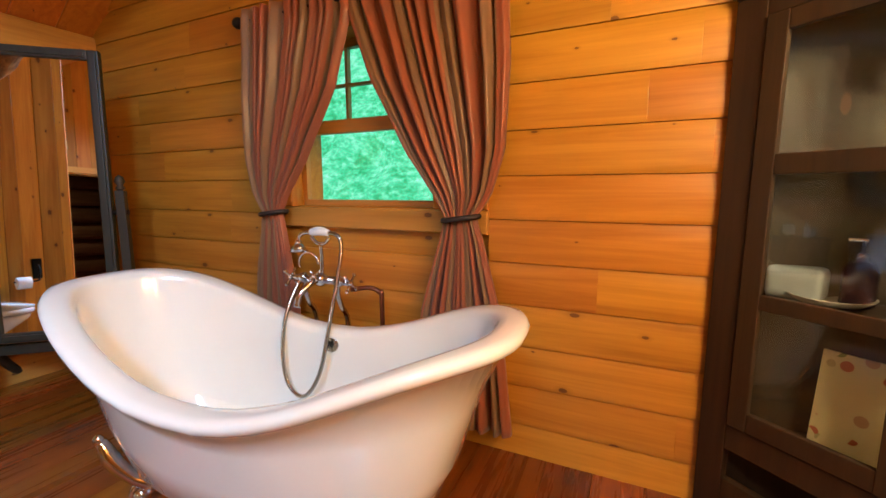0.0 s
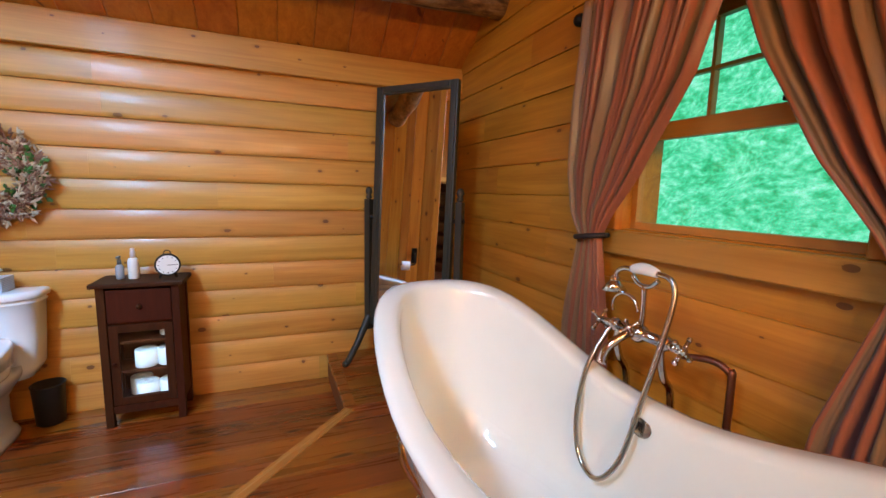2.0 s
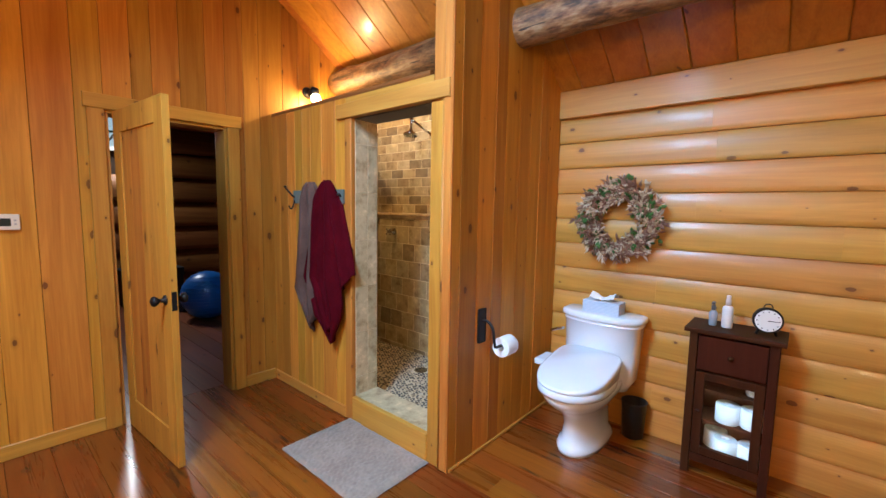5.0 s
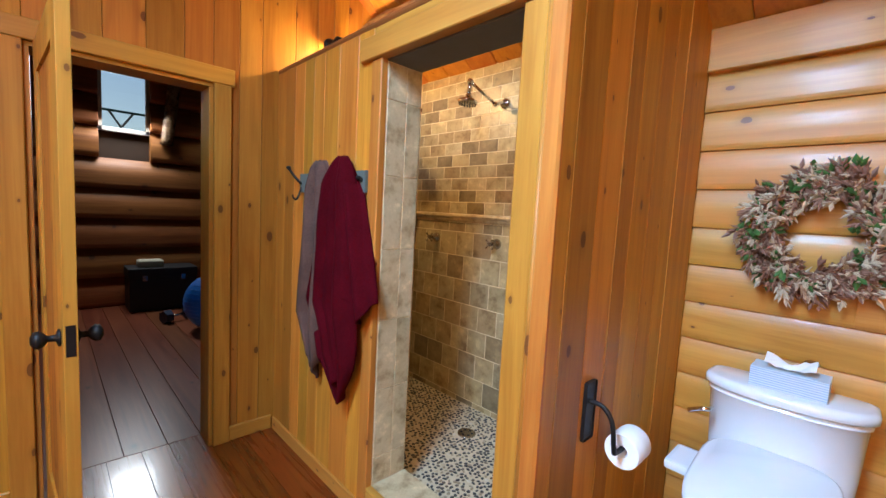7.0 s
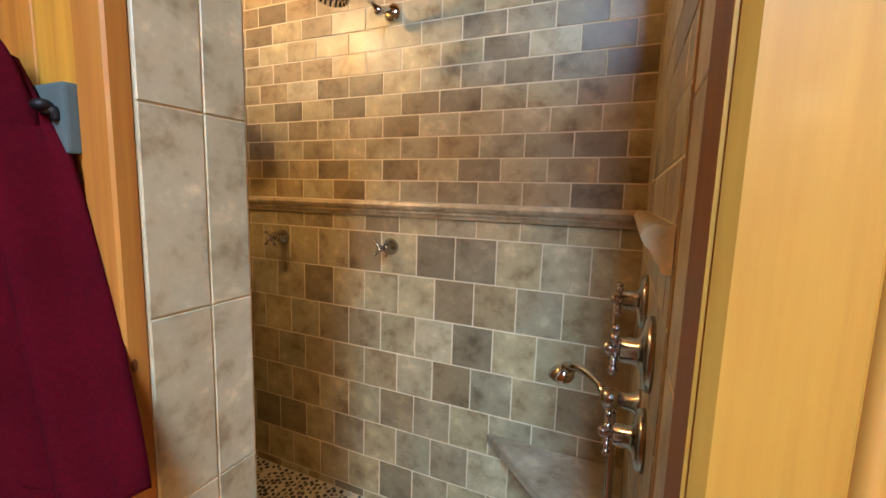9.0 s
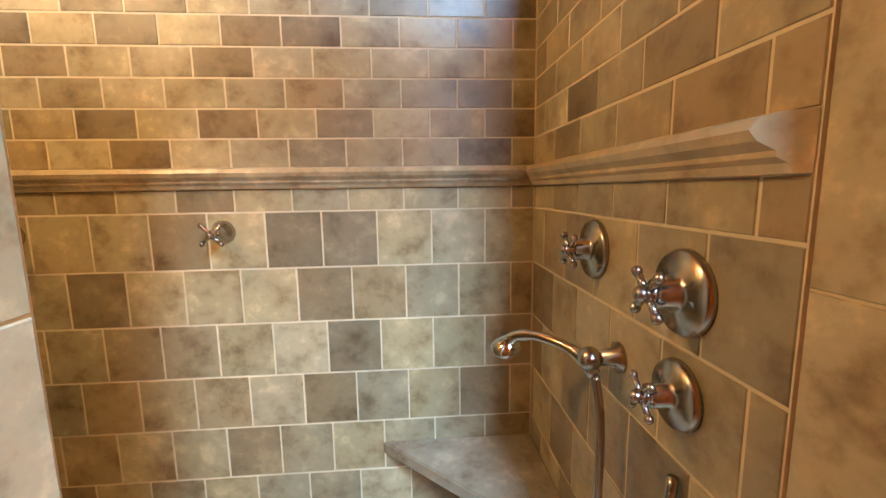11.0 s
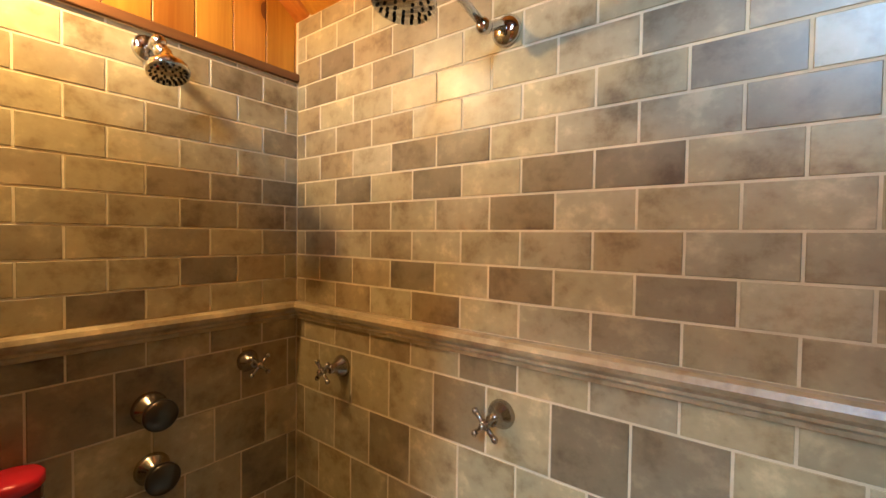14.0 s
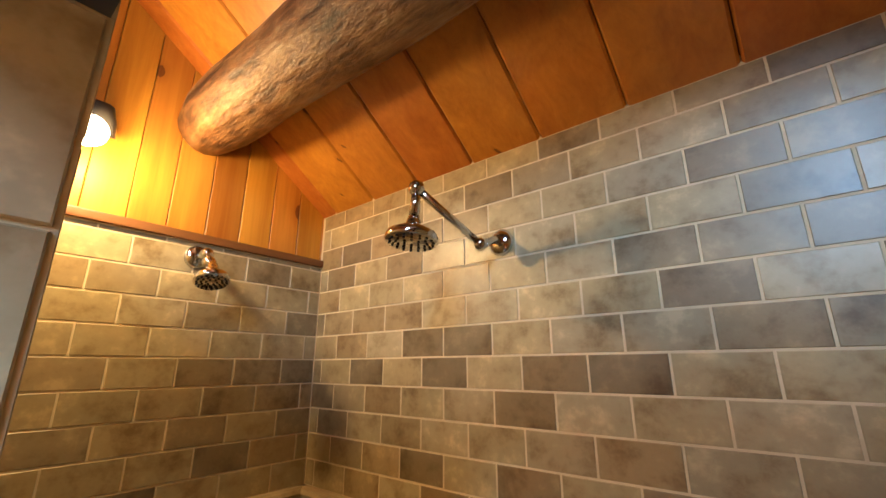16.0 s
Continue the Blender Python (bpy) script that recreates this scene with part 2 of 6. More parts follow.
def single(name, bm, material, label, category, group="", kind="", smooth=False, loc=(0, 0, 0)):
    ob = part(name, bm, material, None, "", smooth)
    ob.location = loc
    return tagged(ob, label, category, group, kind)


def box(lo, hi, bevel=0.0, seg=2, bm=None):
    bm = bm or bmesh.new()
    c = [(a + b) / 2 for a, b in zip(lo, hi)]
    s = [abs(b - a) for a, b in zip(lo, hi)]
    made = bmesh.ops.create_cube(bm, size=1.0, matrix=Matrix.LocRotScale(c, None, s))
    if bevel:
        edges = list({e for v in made["verts"] for e in v.link_edges})
        bmesh.ops.bevel(bm, geom=edges, offset=bevel, segments=seg, affect="EDGES", profile=0.7)
    return bm


def cyl(a, b, r0, r1=None, seg=20, bm=None, caps=True):
    bm = bm or bmesh.new()
    a, b = Vector(a), Vector(b)
    m = Matrix.Translation((a + b) / 2) @ (b - a).to_track_quat("Z", "Y").to_matrix().to_4x4()
    bmesh.ops.create_cone(bm, cap_ends=caps, segments=seg, radius1=r0, radius2=r0 if r1 is None else r1, depth=(b - a).length, matrix=m)
    return bm


def ball(c, r, bm=None, seg=16, squash=(1, 1, 1)):
    bm = bm or bmesh.new()
    bmesh.ops.create_uvsphere(bm, u_segments=seg, v_segments=max(6, seg // 2), radius=1.0, matrix=Matrix.LocRotScale(c, None, [r * k for k in squash]))
    return bm


def lathe(profile, seg=28, m=None, bm=None):
    """Turns (radius, height) pairs round z."""
    bm = bm or bmesh.new()
    rings = []
    for r, z in profile:
        rings.append([bm.verts.new((r * math.cos(2 * math.pi * k / seg), r * math.sin(2 * math.pi * k / seg), z)) for k in range(seg)])
    for a, b in zip(rings, rings[1:]):
        for k in range(seg):
            bm.faces.new((a[k], a[(k + 1) % seg], b[(k + 1) % seg], b[k]))
    bm.faces.new(rings[0][::-1]), bm.faces.new(rings[-1])
    if m is not None:
        bmesh.ops.transform(bm, matrix=m, verts=[v for ring in rings for v in ring])
    return bm


def tube(points, r, seg=10, bm=None, closed=False):
    """A round bar along points; r may be a number or one for each point."""
    bm = bm or bmesh.new()
    pts = [Vector(p) for p in points]
    rr = [r] * len(pts) if isinstance(r, (int, float)) else list(r)
    up = Vector((0.13, 0.21, 0.97))
    rings = []
    for k, p in enumerate(pts):
        d = (pts[min(k + 1, len(pts) - 1)] - pts[max(k - 1, 0)]).normalized()
        side = d.cross(up)
        side = side.normalized() if side.length > 1e-4 else d.orthogonal().normalized()
        top = side.cross(d).normalized()
        up = top
        rings.append([bm.verts.new(p + rr[k] * (math.cos(2 * math.pi * j / seg) * side + math.sin(2 * math.pi * j / seg) * top)) for j in range(seg)])
    for a, b in zip(rings, rings[1:]):
        for j in range(seg):
            bm.faces.new((a[j], a[(j + 1) % seg], b[(j + 1) % seg], b[j]))
    bm.faces.new(rings[0][::-1]), bm.faces.new(rings[-1])
    return bm


def curve_points(pts, n=8):
    """Catmull-Rom through the points."""
    p = [Vector(q) for q in pts]
    p = [2 * p[0] - p[1], *p, 2 * p[-1] - p[-2]]
    out = []
    for a, b, c, d in zip(p, p[1:], p[2:], p[3:]):
        for k in range(n):
            t = k / n
            out.append(0.5 * (2 * b + (c - a) * t + (2 * a - 5 * b + 4 * c - d) * t * t + (3 * b - a - 3 * c + d) * t ** 3))
    return [*out, p[-2]]


def slab(u0, u1, v0, v1, thick, chamfer, v1b=None, v0b=None):
    """A board in (u, v, w): back at w = 0, face at w = thick, chamfered; v1b, v0b: its ends at u1."""
    bm = bmesh.new()
    v1b, v0b = v1 if v1b is None else v1b, v0 if v0b is None else v0b
    c = chamfer
    rings = []
    for k, w in ((0, 0), (0, thick - c), (c, thick)):
        rings.append([bm.verts.new(p) for p in ((u0 + k, v0 + k, w), (u1 - k, v0b + k, w), (u1 - k, v1b - k, w), (u0 + k, v1 - k, w))])
    for a, b in zip(rings, rings[1:]):
        for j in range(4):
            bm.faces.new((a[j], a[(j + 1) % 4], b[(j + 1) % 4], b[j]))
    bm.faces.new(rings[-1])
    return bm


def basis(origin, u, v, w):
    m = Matrix((u, v, w)).transposed().to_4x4()
    m.translation = origin
    return m


def board(name, parent, m, u0, u1, v0, v1, thick, chamfer, material, v1b=None, v0b=None, label=""):
    bm = slab(u0, u1, v0, v1, thick, chamfer, v1b, v0b)
    bmesh.ops.transform(bm, matrix=m, verts=bm.verts)
    return part(name, bm, material, parent, label)


TO_SOUTH = basis((0, SY - 0.022, 0), (1, 0, 0), (0, 0, 1), (0, 1, 0))      # boards that face +y
rng = random.Random(5)


def widths(a, b, lo, hi):
    out, x = [], a
    while x < b - 1e-6:
        w = rng.uniform(lo, hi)
        e = b if b - (x + w) < lo * 0.6 else x + w
        out.append((x, min(e, b)))
        x = min(e, b)
    return out

# ---- structure ----
def plank_wall(parent, m, a, b, low, high, lo=0.11, hi=0.2, material=None, thick=0.022):
    """Upright tongue-and-groove boards from a to b; low and high give the ends at a place along the wall."""
    for u0, u1 in widths(a, b, lo, hi):
        mid = (u0 + u1) / 2
        z0 = low(mid)
        board("plank", parent, m, u0 + 0.001, u1 - 0.001, z0, high(u0), thick + rng.uniform(-0.0010, 0.0010), 0.0018, material or PINE_V, high(u1))


def cut_widths(a, b, cuts, lo, hi):
    """Board edges from a to b that also break at the cuts."""
    pts = [a, *[c for c in cuts if a < c < b], b]
    return [w for p, q in zip(pts, pts[1:]) for w in widths(p, q, lo, hi)]


# south gable wall with the doorway
DOOR_L, DOOR_R, DOOR_H = -1.71, -1.0, 2.0
wall_south = thing("wall_south", "gable wall of upright knotty pine boards with a doorway", "wall", kind="structure")
bm = box((WX - 0.3, SY - 0.17, -0.1), (DOOR_L, SY - 0.022, 4.0))
box((DOOR_R, SY - 0.17, -0.1), (EX + 0.3, SY - 0.022, 4.0), bm=bm)
box((DOOR_L, SY - 0.17, DOOR_H), (DOOR_R, SY - 0.022, 4.0), bm=bm)
part("wall_core", bm, WALL_DARK, wall_south)
for u0, u1 in widths(WX + 0.04, -2.15, 0.099, 0.107) + cut_widths(-2.15, EX, (DOOR_L, DOOR_R), 0.11, 0.2):
    mid = (u0 + u1) / 2
    z0 = 2.16 if mid < -2.15 else (DOOR_H if DOOR_L < mid < DOOR_R else 0.0)
    board("plank", wall_south, TO_SOUTH, u0 + 0.001, u1 - 0.001, z0, roof(u0) + 0.02, 0.022, 0.0020, PINE_V, roof(u1) + 0.02)

# north wall of log siding with the window opening
W_L, W_R, W_B, W_T = -1.60, -0.80, 1.22, 2.02
wall_north = thing("wall_north", "wall of rounded honey-coloured log siding", "wall", kind="structure")
bm = bmesh.new()
for lo, hi in (((WX - 0.3, NY, -0.1), (W_L, NY + 0.2, 4.0)), ((W_R, NY, -0.1), (EX + 0.3, NY + 0.2, 4.0)),
               ((W_L, NY, -0.1), (W_R, NY + 0.2, W_B)), ((W_L, NY, W_T), (W_R, NY + 0.2, 4.0))):
    box(lo, hi, bm=bm)
part("wall_core", bm, PINE_LOG_X, wall_north)


def log_course(a, b, z0, h, bulge, axis, at, sign, ends=0.004):
    """One rounded siding log from a to b; it bulges from the plane at."""
    bm = bmesh.new()
    n = 14
    # square lower edge, flat face, well-rounded shoulder at the top
    prof = [(-0.02, 0.0)] + [(bulge * (0.80 + 0.20 * min(1.0, t / 0.10)) * (1 - 0.8 * max(0.0, (t - 0.30) / 0.70) ** 2.6), 0.001 + (h - 0.002) * t) for t in (k / n for k in range(n + 1))] + [(-0.02, h - 0.001)]
    rows = []
    for u, k in ((a, 0.96), (a + ends * 0.4, 1.0), (b - ends * 0.4, 1.0), (b, 0.96)):
        rows.append([bm.verts.new((u, at + sign * w * k, z0 + z) if axis == "x" else (at + sign * w * k, u, z0 + z)) for w, z in prof])
    for r, s in zip(rows, rows[1:]):
        for k in range(len(prof) - 1):
            bm.faces.new((r[k], r[k + 1], s[k + 1], s[k]))
    bm.faces.new(rows[0]), bm.faces.new(rows[-1][::-1])
    return bm


TRIM_L, TRIM_R, SILL_LO = -1.72, -0.55, 1.115
z = 1.006 - 5 * LOG
row = 0
while z < 3.9:
    h = LOG
    spans = [(WX, EX)]
    if z + h > SILL_LO + 0.02 and z < W_T + 0.1:
        spans = [(WX, TRIM_L), (TRIM_R, EX)]
    for a, b in spans:
        pts = [a, b]
        if b - a > 1.2:
            pts = [a, a + (b - a) * rng.uniform(0.25, 0.8), b]
            if row == 4 and len(spans) == 1:
                pts = [a, -0.12, b]
        if z > 2.2:
            x_lo = WX + (z - 2.24) / PITCH
            pts = [max(q, x_lo) for q in pts]
            pts = [min(q, 2 * RIDGE - x_lo) for q in pts]
        for p, q in zip(pts, pts[1:]):
            if q - p > 0.05:
                part("log", log_course(p, q, z, h, 0.015, "x", NY - 0.012, -1), PINE_LOG_X, wall_north)
    z += h
    row += 1

# west wall of log siding
wall_west = thing("wall_west", "low wall of rounded pale pine log siding under the roof slope", "wall", kind="structure")
part("wall_core", box((WX - 0.2, SY - 0.17, -0.1), (WX, NY + 0.2, 2.4)), PINE_LOG_Y, wall_west)
z = 2.079 - 12 * LOG
joint = {2: -0.95, 3: 0.9, 4: 0.35, 6: -0.9, 7: 0.04, 9: 0.85, 8: -0.6, 10: -0.52, 11: -0.55}
for k in range(12):
    pts = [PART + 0.001, joint.get(k, rng.uniform(-0.8, 0.9)), NY - 0.03]
    for p, q in zip(pts, pts[1:]):
        part("log", log_course(p, q, z, LOG, 0.022, "y", WX + 0.012, 1), PINE_LOG_Y, wall_west)
    z += LOG
bm = slab(PART, NY - 0.02, 2.075, 2.262, 0.06, 0.005)
bmesh.ops.transform(bm, matrix=basis((WX, 0, 0), (0, 1, 0), (0, 0, 1), (1, 0, 0)), verts=bm.verts)
part("top_board", bm, PINE_TRIM_Y, wall_west)

# east wall, plain
wall_east = thing("wall_east", "plain pine board wall", "wall", kind="structure")
part("wall_core", box((EX + 0.001, SY - 0.1, -0.1), (EX + 0.18, NY + 0.1, 2.6)), PINE_LOG_Y, wall_east)

# partition beside the toilet, and the post at its end
partition = thing("wall_partition", "partition of upright knotty pine boards beside the toilet", "wall", kind="structure")
bm = slab(WX, FRONT_OUT - 0.02, 0.0, roof(WX) + 0.02, 0.12, 0.001, roof(FRONT_OUT))
bmesh.ops.transform(bm, matrix=basis((0, PART - 0.142, 0), (1, 0, 0), (0, 0, 1), (0, 1, 0)), verts=bm.verts)
part("wall_core", bm, WALL_DARK, partition)
plank_wall(partition, basis((0, PART - 0.022, 0), (1, 0, 0), (0, 0, 1), (0, 1, 0)), WX + 0.03, FRONT_OUT - 0.002, lambda x: 0.0, lambda x: roof(x) + 0.02, 0.1, 0.17)
FACE_E = basis((FRONT_OUT - 0.02, 0, 0), (0, 1, 0), (0, 0, 1), (1, 0, 0))
board("post_board", partition, FACE_E, -1.532, PART, 0.0, roof(FRONT_OUT) + 0.02, 0.034, 0.008, PINE_TRIM_Z)
board("post_board", partition, FACE_E, -1.612, -1.536, 2.09, roof(FRONT_OUT) + 0.02, 0.02, 0.004, PINE_TRIM_Z)
part("corner_bead", cyl((FRONT_OUT + 0.004, -1.534, 0.0), (FRONT_OUT + 0.004, -1.534, 1.996), 0.0095), PINE_TRIM_Z, partition, smooth=True)
board("base_strip", partition, basis((0, PART, 0), (1, 0, 0), (0, 0, 1), (0, 1, 0)), WX + 0.04, FRONT_OUT - 0.01, 0.0, 0.018, 0.012, 0.003, PINE_TRIM_X)

# shower front wall, opening, casings and stone curb
TOP = 2.13
wall_front = thing("wall_shower_front", "board partition in front of the shower, open above", "wall", kind="structure")
bm = box((FRONT_IN + 0.012, SY, 0.0), (FRONT_OUT - 0.022, OPEN_L - 0.012, TOP))
box((FRONT_IN + 0.012, OPEN_L - 0.012, 2.01), (FRONT_OUT - 0.022, PART - 0.15, TOP), bm=bm)
part("wall_core", bm, WALL_DARK, wall_front)
FACE_F = basis((FRONT_OUT - 0.022, 0, 0), (0, 1, 0), (0, 0, 1), (1, 0, 0))
plank_wall(wall_front, FACE_F, SY + 0.002, OPEN_L - 0.07, lambda y: 0.0, lambda y: TOP, 0.1, 0.16)
board("casing", wall_front, FACE_F, OPEN_L - 0.07, OPEN_L, 0.0, 1.995, 0.03, 0.004, PINE_TRIM_Z)
board("casing", wall_front, FACE_E, OPEN_R, -1.536, 0.0, 1.995, 0.028, 0.010, PINE_TRIM_Z)
board("header_board", wall_front, FACE_F, OPEN_L - 0.14, -1.487, 1.997, 2.088, 0.046, 0.004, PINE_TRIM_Y)
board("plank", wall_front, FACE_F, OPEN_L - 0.07, -1.615, 2.09, TOP, 0.02, 0.002, PINE_TRIM_Y)
part("top_cap", tube([(FRONT_OUT - 0.012, y, TOP + 0.012) for y in (SY + 0.01, -2.4, -1.64)], 0.017), wood("dark_pine_trim", (0.2, 0.07, 0.02), (0.33, 0.14, 0.04), "y", 0.4), wall_front)
part("top_shelf", box((FRONT_IN, SY + 0.002, TOP), (FRONT_OUT - 0.02, -1.64, TOP + 0.012), 0.003), TILE_PALE, wall_front)
board("base_board", wall_front, FACE_F, OPEN_L, OPEN_R, 0.0, 0.165, 0.03, 0.004, PINE_TRIM_Y)
board("baseboard", wall_front, basis((FRONT_OUT, 0, 0), (0, 1, 0), (0, 0, 1), (1, 0, 0)), SY + 0.015, OPEN_L - 0.07, 0.0, 0.075, 0.013, 0.004, PINE_TRIM_Y)
part("jamb_lining", box((-2.144, OPEN_R - 0.004, 0.169), (FRONT_OUT - 0.006, OPEN_R + 0.011, 1.989), 0.004), PINE_TRIM_Z, wall_front)
curb = single("shower_curb", box((FRONT_IN - 0.005, OPEN_L, 0.02), (FRONT_OUT - 0.024, OPEN_R, 0.168), 0.004), TILE_PALE, "pale stone curb across the shower opening", "curb", kind="structure")
soffit = single("opening_soffit", box((FRONT_IN, OPEN_L - 0.01, 1.99), (FRONT_OUT - 0.026, OPEN_R + 0.01, 2.009), 0.002), plain("grey_slate", (0.10, 0.10, 0.105), 0.5),
                "dark grey stone lining over the shower opening", "trim", kind="structure")

# baseboards and door casings on the south wall
FACE_S = basis((0, SY, 0), (1, 0, 0), (0, 0, 1), (0, 1, 0))
base_south = thing("baseboard", "low pine baseboard along the gable wall", "baseboard", kind="structure")
for a, b in ((FRONT_OUT + 0.014, DOOR_L - 0.085), (DOOR_R + 0.085, EX)):
    board("base_piece", base_south, FACE_S, a, b, 0.0, 0.085, 0.014, 0.004, PINE_TRIM_X)
door_trim = thing("door_casing", "pine casing boards round the doorway", "trim", kind="structure")
board("jamb_board", door_trim, FACE_S, DOOR_L - 0.085, DOOR_L, 0.0, DOOR_H, 0.02, 0.004, PINE_TRIM_Z)
board("jamb_board", door_trim, FACE_S, DOOR_R, DOOR_R + 0.085, 0.0, DOOR_H, 0.02, 0.004, PINE_TRIM_Z)
board("head_board", door_trim, FACE_S, DOOR_L - 0.1, DOOR_R + 0.1, DOOR_H, DOOR_H + 0.085, 0.024, 0.004, PINE_TRIM_X)
for x0, x1 in ((DOOR_L, DOOR_L + 0.02), (DOOR_R - 0.02, DOOR_R)):
    part("jamb_lining", box((x0, SY - 0.168, 0.0), (x1, SY - 0.001, DOOR_H - 0.021), 0.003), PINE_TRIM_Z, door_trim)
part("head_lining", box((DOOR_L, SY - 0.168, DOOR_H - 0.02), (DOOR_R, SY - 0.001, DOOR_H - 0.001), 0.003), PINE_TRIM_X, door_trim)

# ceiling of boards that run up the slope
bm = bmesh.new()
s = math.hypot(1, PITCH)
for side in (1, -1):
    x0, x1 = (WX - 0.1, RIDGE) if side == 1 else (2 * RIDGE - WX + 0.1, RIDGE)
    y = -3.501
    while y < NY + 0.02:
        w = min(0.2175, NY + 0.03 - y)
        g = 0.007
        lo = [(x0, roof(x0)), (x1, roof(x1))]
        vs = []
        for (x, zz) in lo:
            for yy, dz in ((y + 0.001, 0.02), (y + 0.001, g), (y + g, 0.0), (y + w - g, 0.0), (y + w - 0.001, g), (y + w - 0.001, 0.02)):
                vs.append(bm.verts.new((x, yy, zz + dz)))
        for k in range(5):
            bm.faces.new((vs[k], vs[k + 1], vs[k + 7], vs[k + 6]))
        y += w
ceiling = single("ceiling", bm, PINE_CEIL, "sloping ceiling of orange pine tongue-and-groove boards", "ceiling", kind="structure")
for side, x0 in ((1, WX - 0.3), (-1, 2 * RIDGE - WX + 0.3)):
    bm = bmesh.new()
    zz = roof(x0)
    for yy in (SY - 0.15, NY + 0.2):
        for x, dz in ((x0, 0.022), (RIDGE, 0.022), (RIDGE, 0.3), (x0, 0.3)):
            bm.verts.new((x, yy, (zz if x == x0 else roof(RIDGE)) + dz))
    bm.verts.ensure_lookup_table()
    v = bm.verts
    for f in ((0, 1, 2, 3), (7, 6, 5, 4), (0, 4, 5, 1), (1, 5, 6, 2), (2, 6, 7, 3), (3, 7, 4, 0)):
        bm.faces.new([v[i] for i in f])
    single("roof_deck", bm, WALL_DARK, "dark roof deck over the boards", "roof", kind="structure")

# roof window in the east slope
roof_window = thing("window_3", "pine-framed roof window in the ceiling slope", "window", kind="structure")
_ax = Vector((1, 0, -PITCH)).normalized()
_m = basis(Vector((SKY_X, SKY_Y, roof(SKY_X))), (0, -1, 0), _ax, _down)
for u0, u1, v0, v1 in ((-0.30, -0.23, -0.66, 0.66), (0.23, 0.30, -0.66, 0.66), (-0.23, 0.23, -0.66, -0.59), (-0.23, 0.23, 0.59, 0.66)):
    board("window_frame", roof_window, _m, u0, u1, v0, v1, 0.028, 0.004, PINE_TRIM_X)

# peeled log purlin under the slope
pts, rad = [], []
for k in range(41):
    y = SY - 0.01 + (NY + 0.02 - SY) * k / 40
    pts.append((-2.668 + 0.006 * math.sin(k * 0.7), y, 2.515 + 0.006 * math.cos(k * 0.5)))
    rad.append((0.109 + 0.006 * math.sin(k * 0.9 + 1)) * (0.8 if k == 0 else 0.93 if k == 1 else 1))
bm = tube(pts, rad, 22)
for q in bm.verts:
    q.co += 0.007 * noise.noise_vector(q.co * 6.0)
purlin = single("log_purlin", bm, BARK, "peeled log purlin with dark bark remnants under the ceiling", "beam", kind="structure", smooth=True)

# floors: boards along y; the part by the tub is one step higher
EDGE_Y, C1, C2 = 0.70, (-2.43, 0.70), (-0.62, -1.11)


def deck_edge(x):
    """The y at which the raised floor begins."""
    if x < C1[0]:
        return EDGE_Y
    return max(C1[1] - (x - C1[0]), C2[1])


floor = thing("floor", "glossy reddish pine floor boards with dark knots", "floor", kind="structure")
part("subfloor", box((WX - 0.1, SY - 0.15, -0.12), (EX + 0.1, NY + 0.1, -0.023)), WALL_DARK, floor)
for x0, x1 in widths(WX, EX, 0.12, 0.19):
    m = basis((0, 0, -0.022), (1, 0, 0), (0, 1, 0), (0, 0, 1))
    y1 = max(deck_edge(x0), deck_edge(x1)) + 0.02
    cuts = [SY - 0.16, rng.uniform(-2.4, -0.9), y1]
    lo = PART - 0.02 if x1 < FRONT_OUT - 0.05 else cuts[0]
    cuts = [lo] + [c for c in cuts[1:] if c > lo + 0.3]
    for a, b in zip(cuts, cuts[1:]):
        board("floor_board", floor, m, x0 + 0.0008, x1 - 0.0008, a + 0.0006, b - 0.0006, 0.022, 0.0003, FLOOR_Y)
deck = thing("floor_raised", "raised red-stained pine floor under the tub, one step high", "floor", kind="structure")
for x0, x1 in widths(WX, EX, 0.12, 0.19):
    m = basis((0, 0, STEP - 0.022), (1, 0, 0), (0, 1, 0), (0, 0, 1))
    board("floor_board", deck, m, x0 + 0.0008, x1 - 0.0008, deck_edge(x0) + 0.03, NY + 0.01, 0.022, 0.0003, FLOOR_Y, None, deck_edge(x1) + 0.03)
bm = bmesh.new()
ring = [(WX, EDGE_Y - 0.004), (C1[0] - 0.002, C1[1] - 0.004), (C2[0] - 0.002, C2[1] - 0.004), (EX, C2[1] - 0.004), (EX, NY), (WX, NY)]
a = [bm.verts.new((*p, -0.02)) for p in ring]
b = [bm.verts.new((*p, STEP - 0.023)) for p in ring]
for k in range(len(ring)):
    bm.faces.new((a[k], a[(k + 1) % 6], b[(k + 1) % 6], b[k]))
bm.faces.new(b)
part("riser", bm, wood("red_riser", (0.13, 0.026, 0.007), (0.24, 0.06, 0.014), "x", 0.55, knots=0.2), deck)
NOSE = wood("pale_nosing", (0.30, 0.11, 0.025), (0.52, 0.22, 0.055), "x", 0.25, coat=0.4)
for p, q, mat_ in (((WX + 0.04, EDGE_Y), C1, FLOOR_Y), (C1, C2, NOSE), (C2, (EX, C2[1]), FLOOR_Y)):
    d = Vector((q[0] - p[0], q[1] - p[1], 0))
    length = d.length
    d.normalize()
    n_ = Vector((-d.y, d.x, 0))
    ob = board("nosing", deck, Matrix.Identity(4), 0.0, length, -0.012, 0.058, 0.024, 0.006, mat_)
    ob.matrix_local = basis((p[0], p[1], STEP - 0.0215), d, n_, (0, 0, 1))

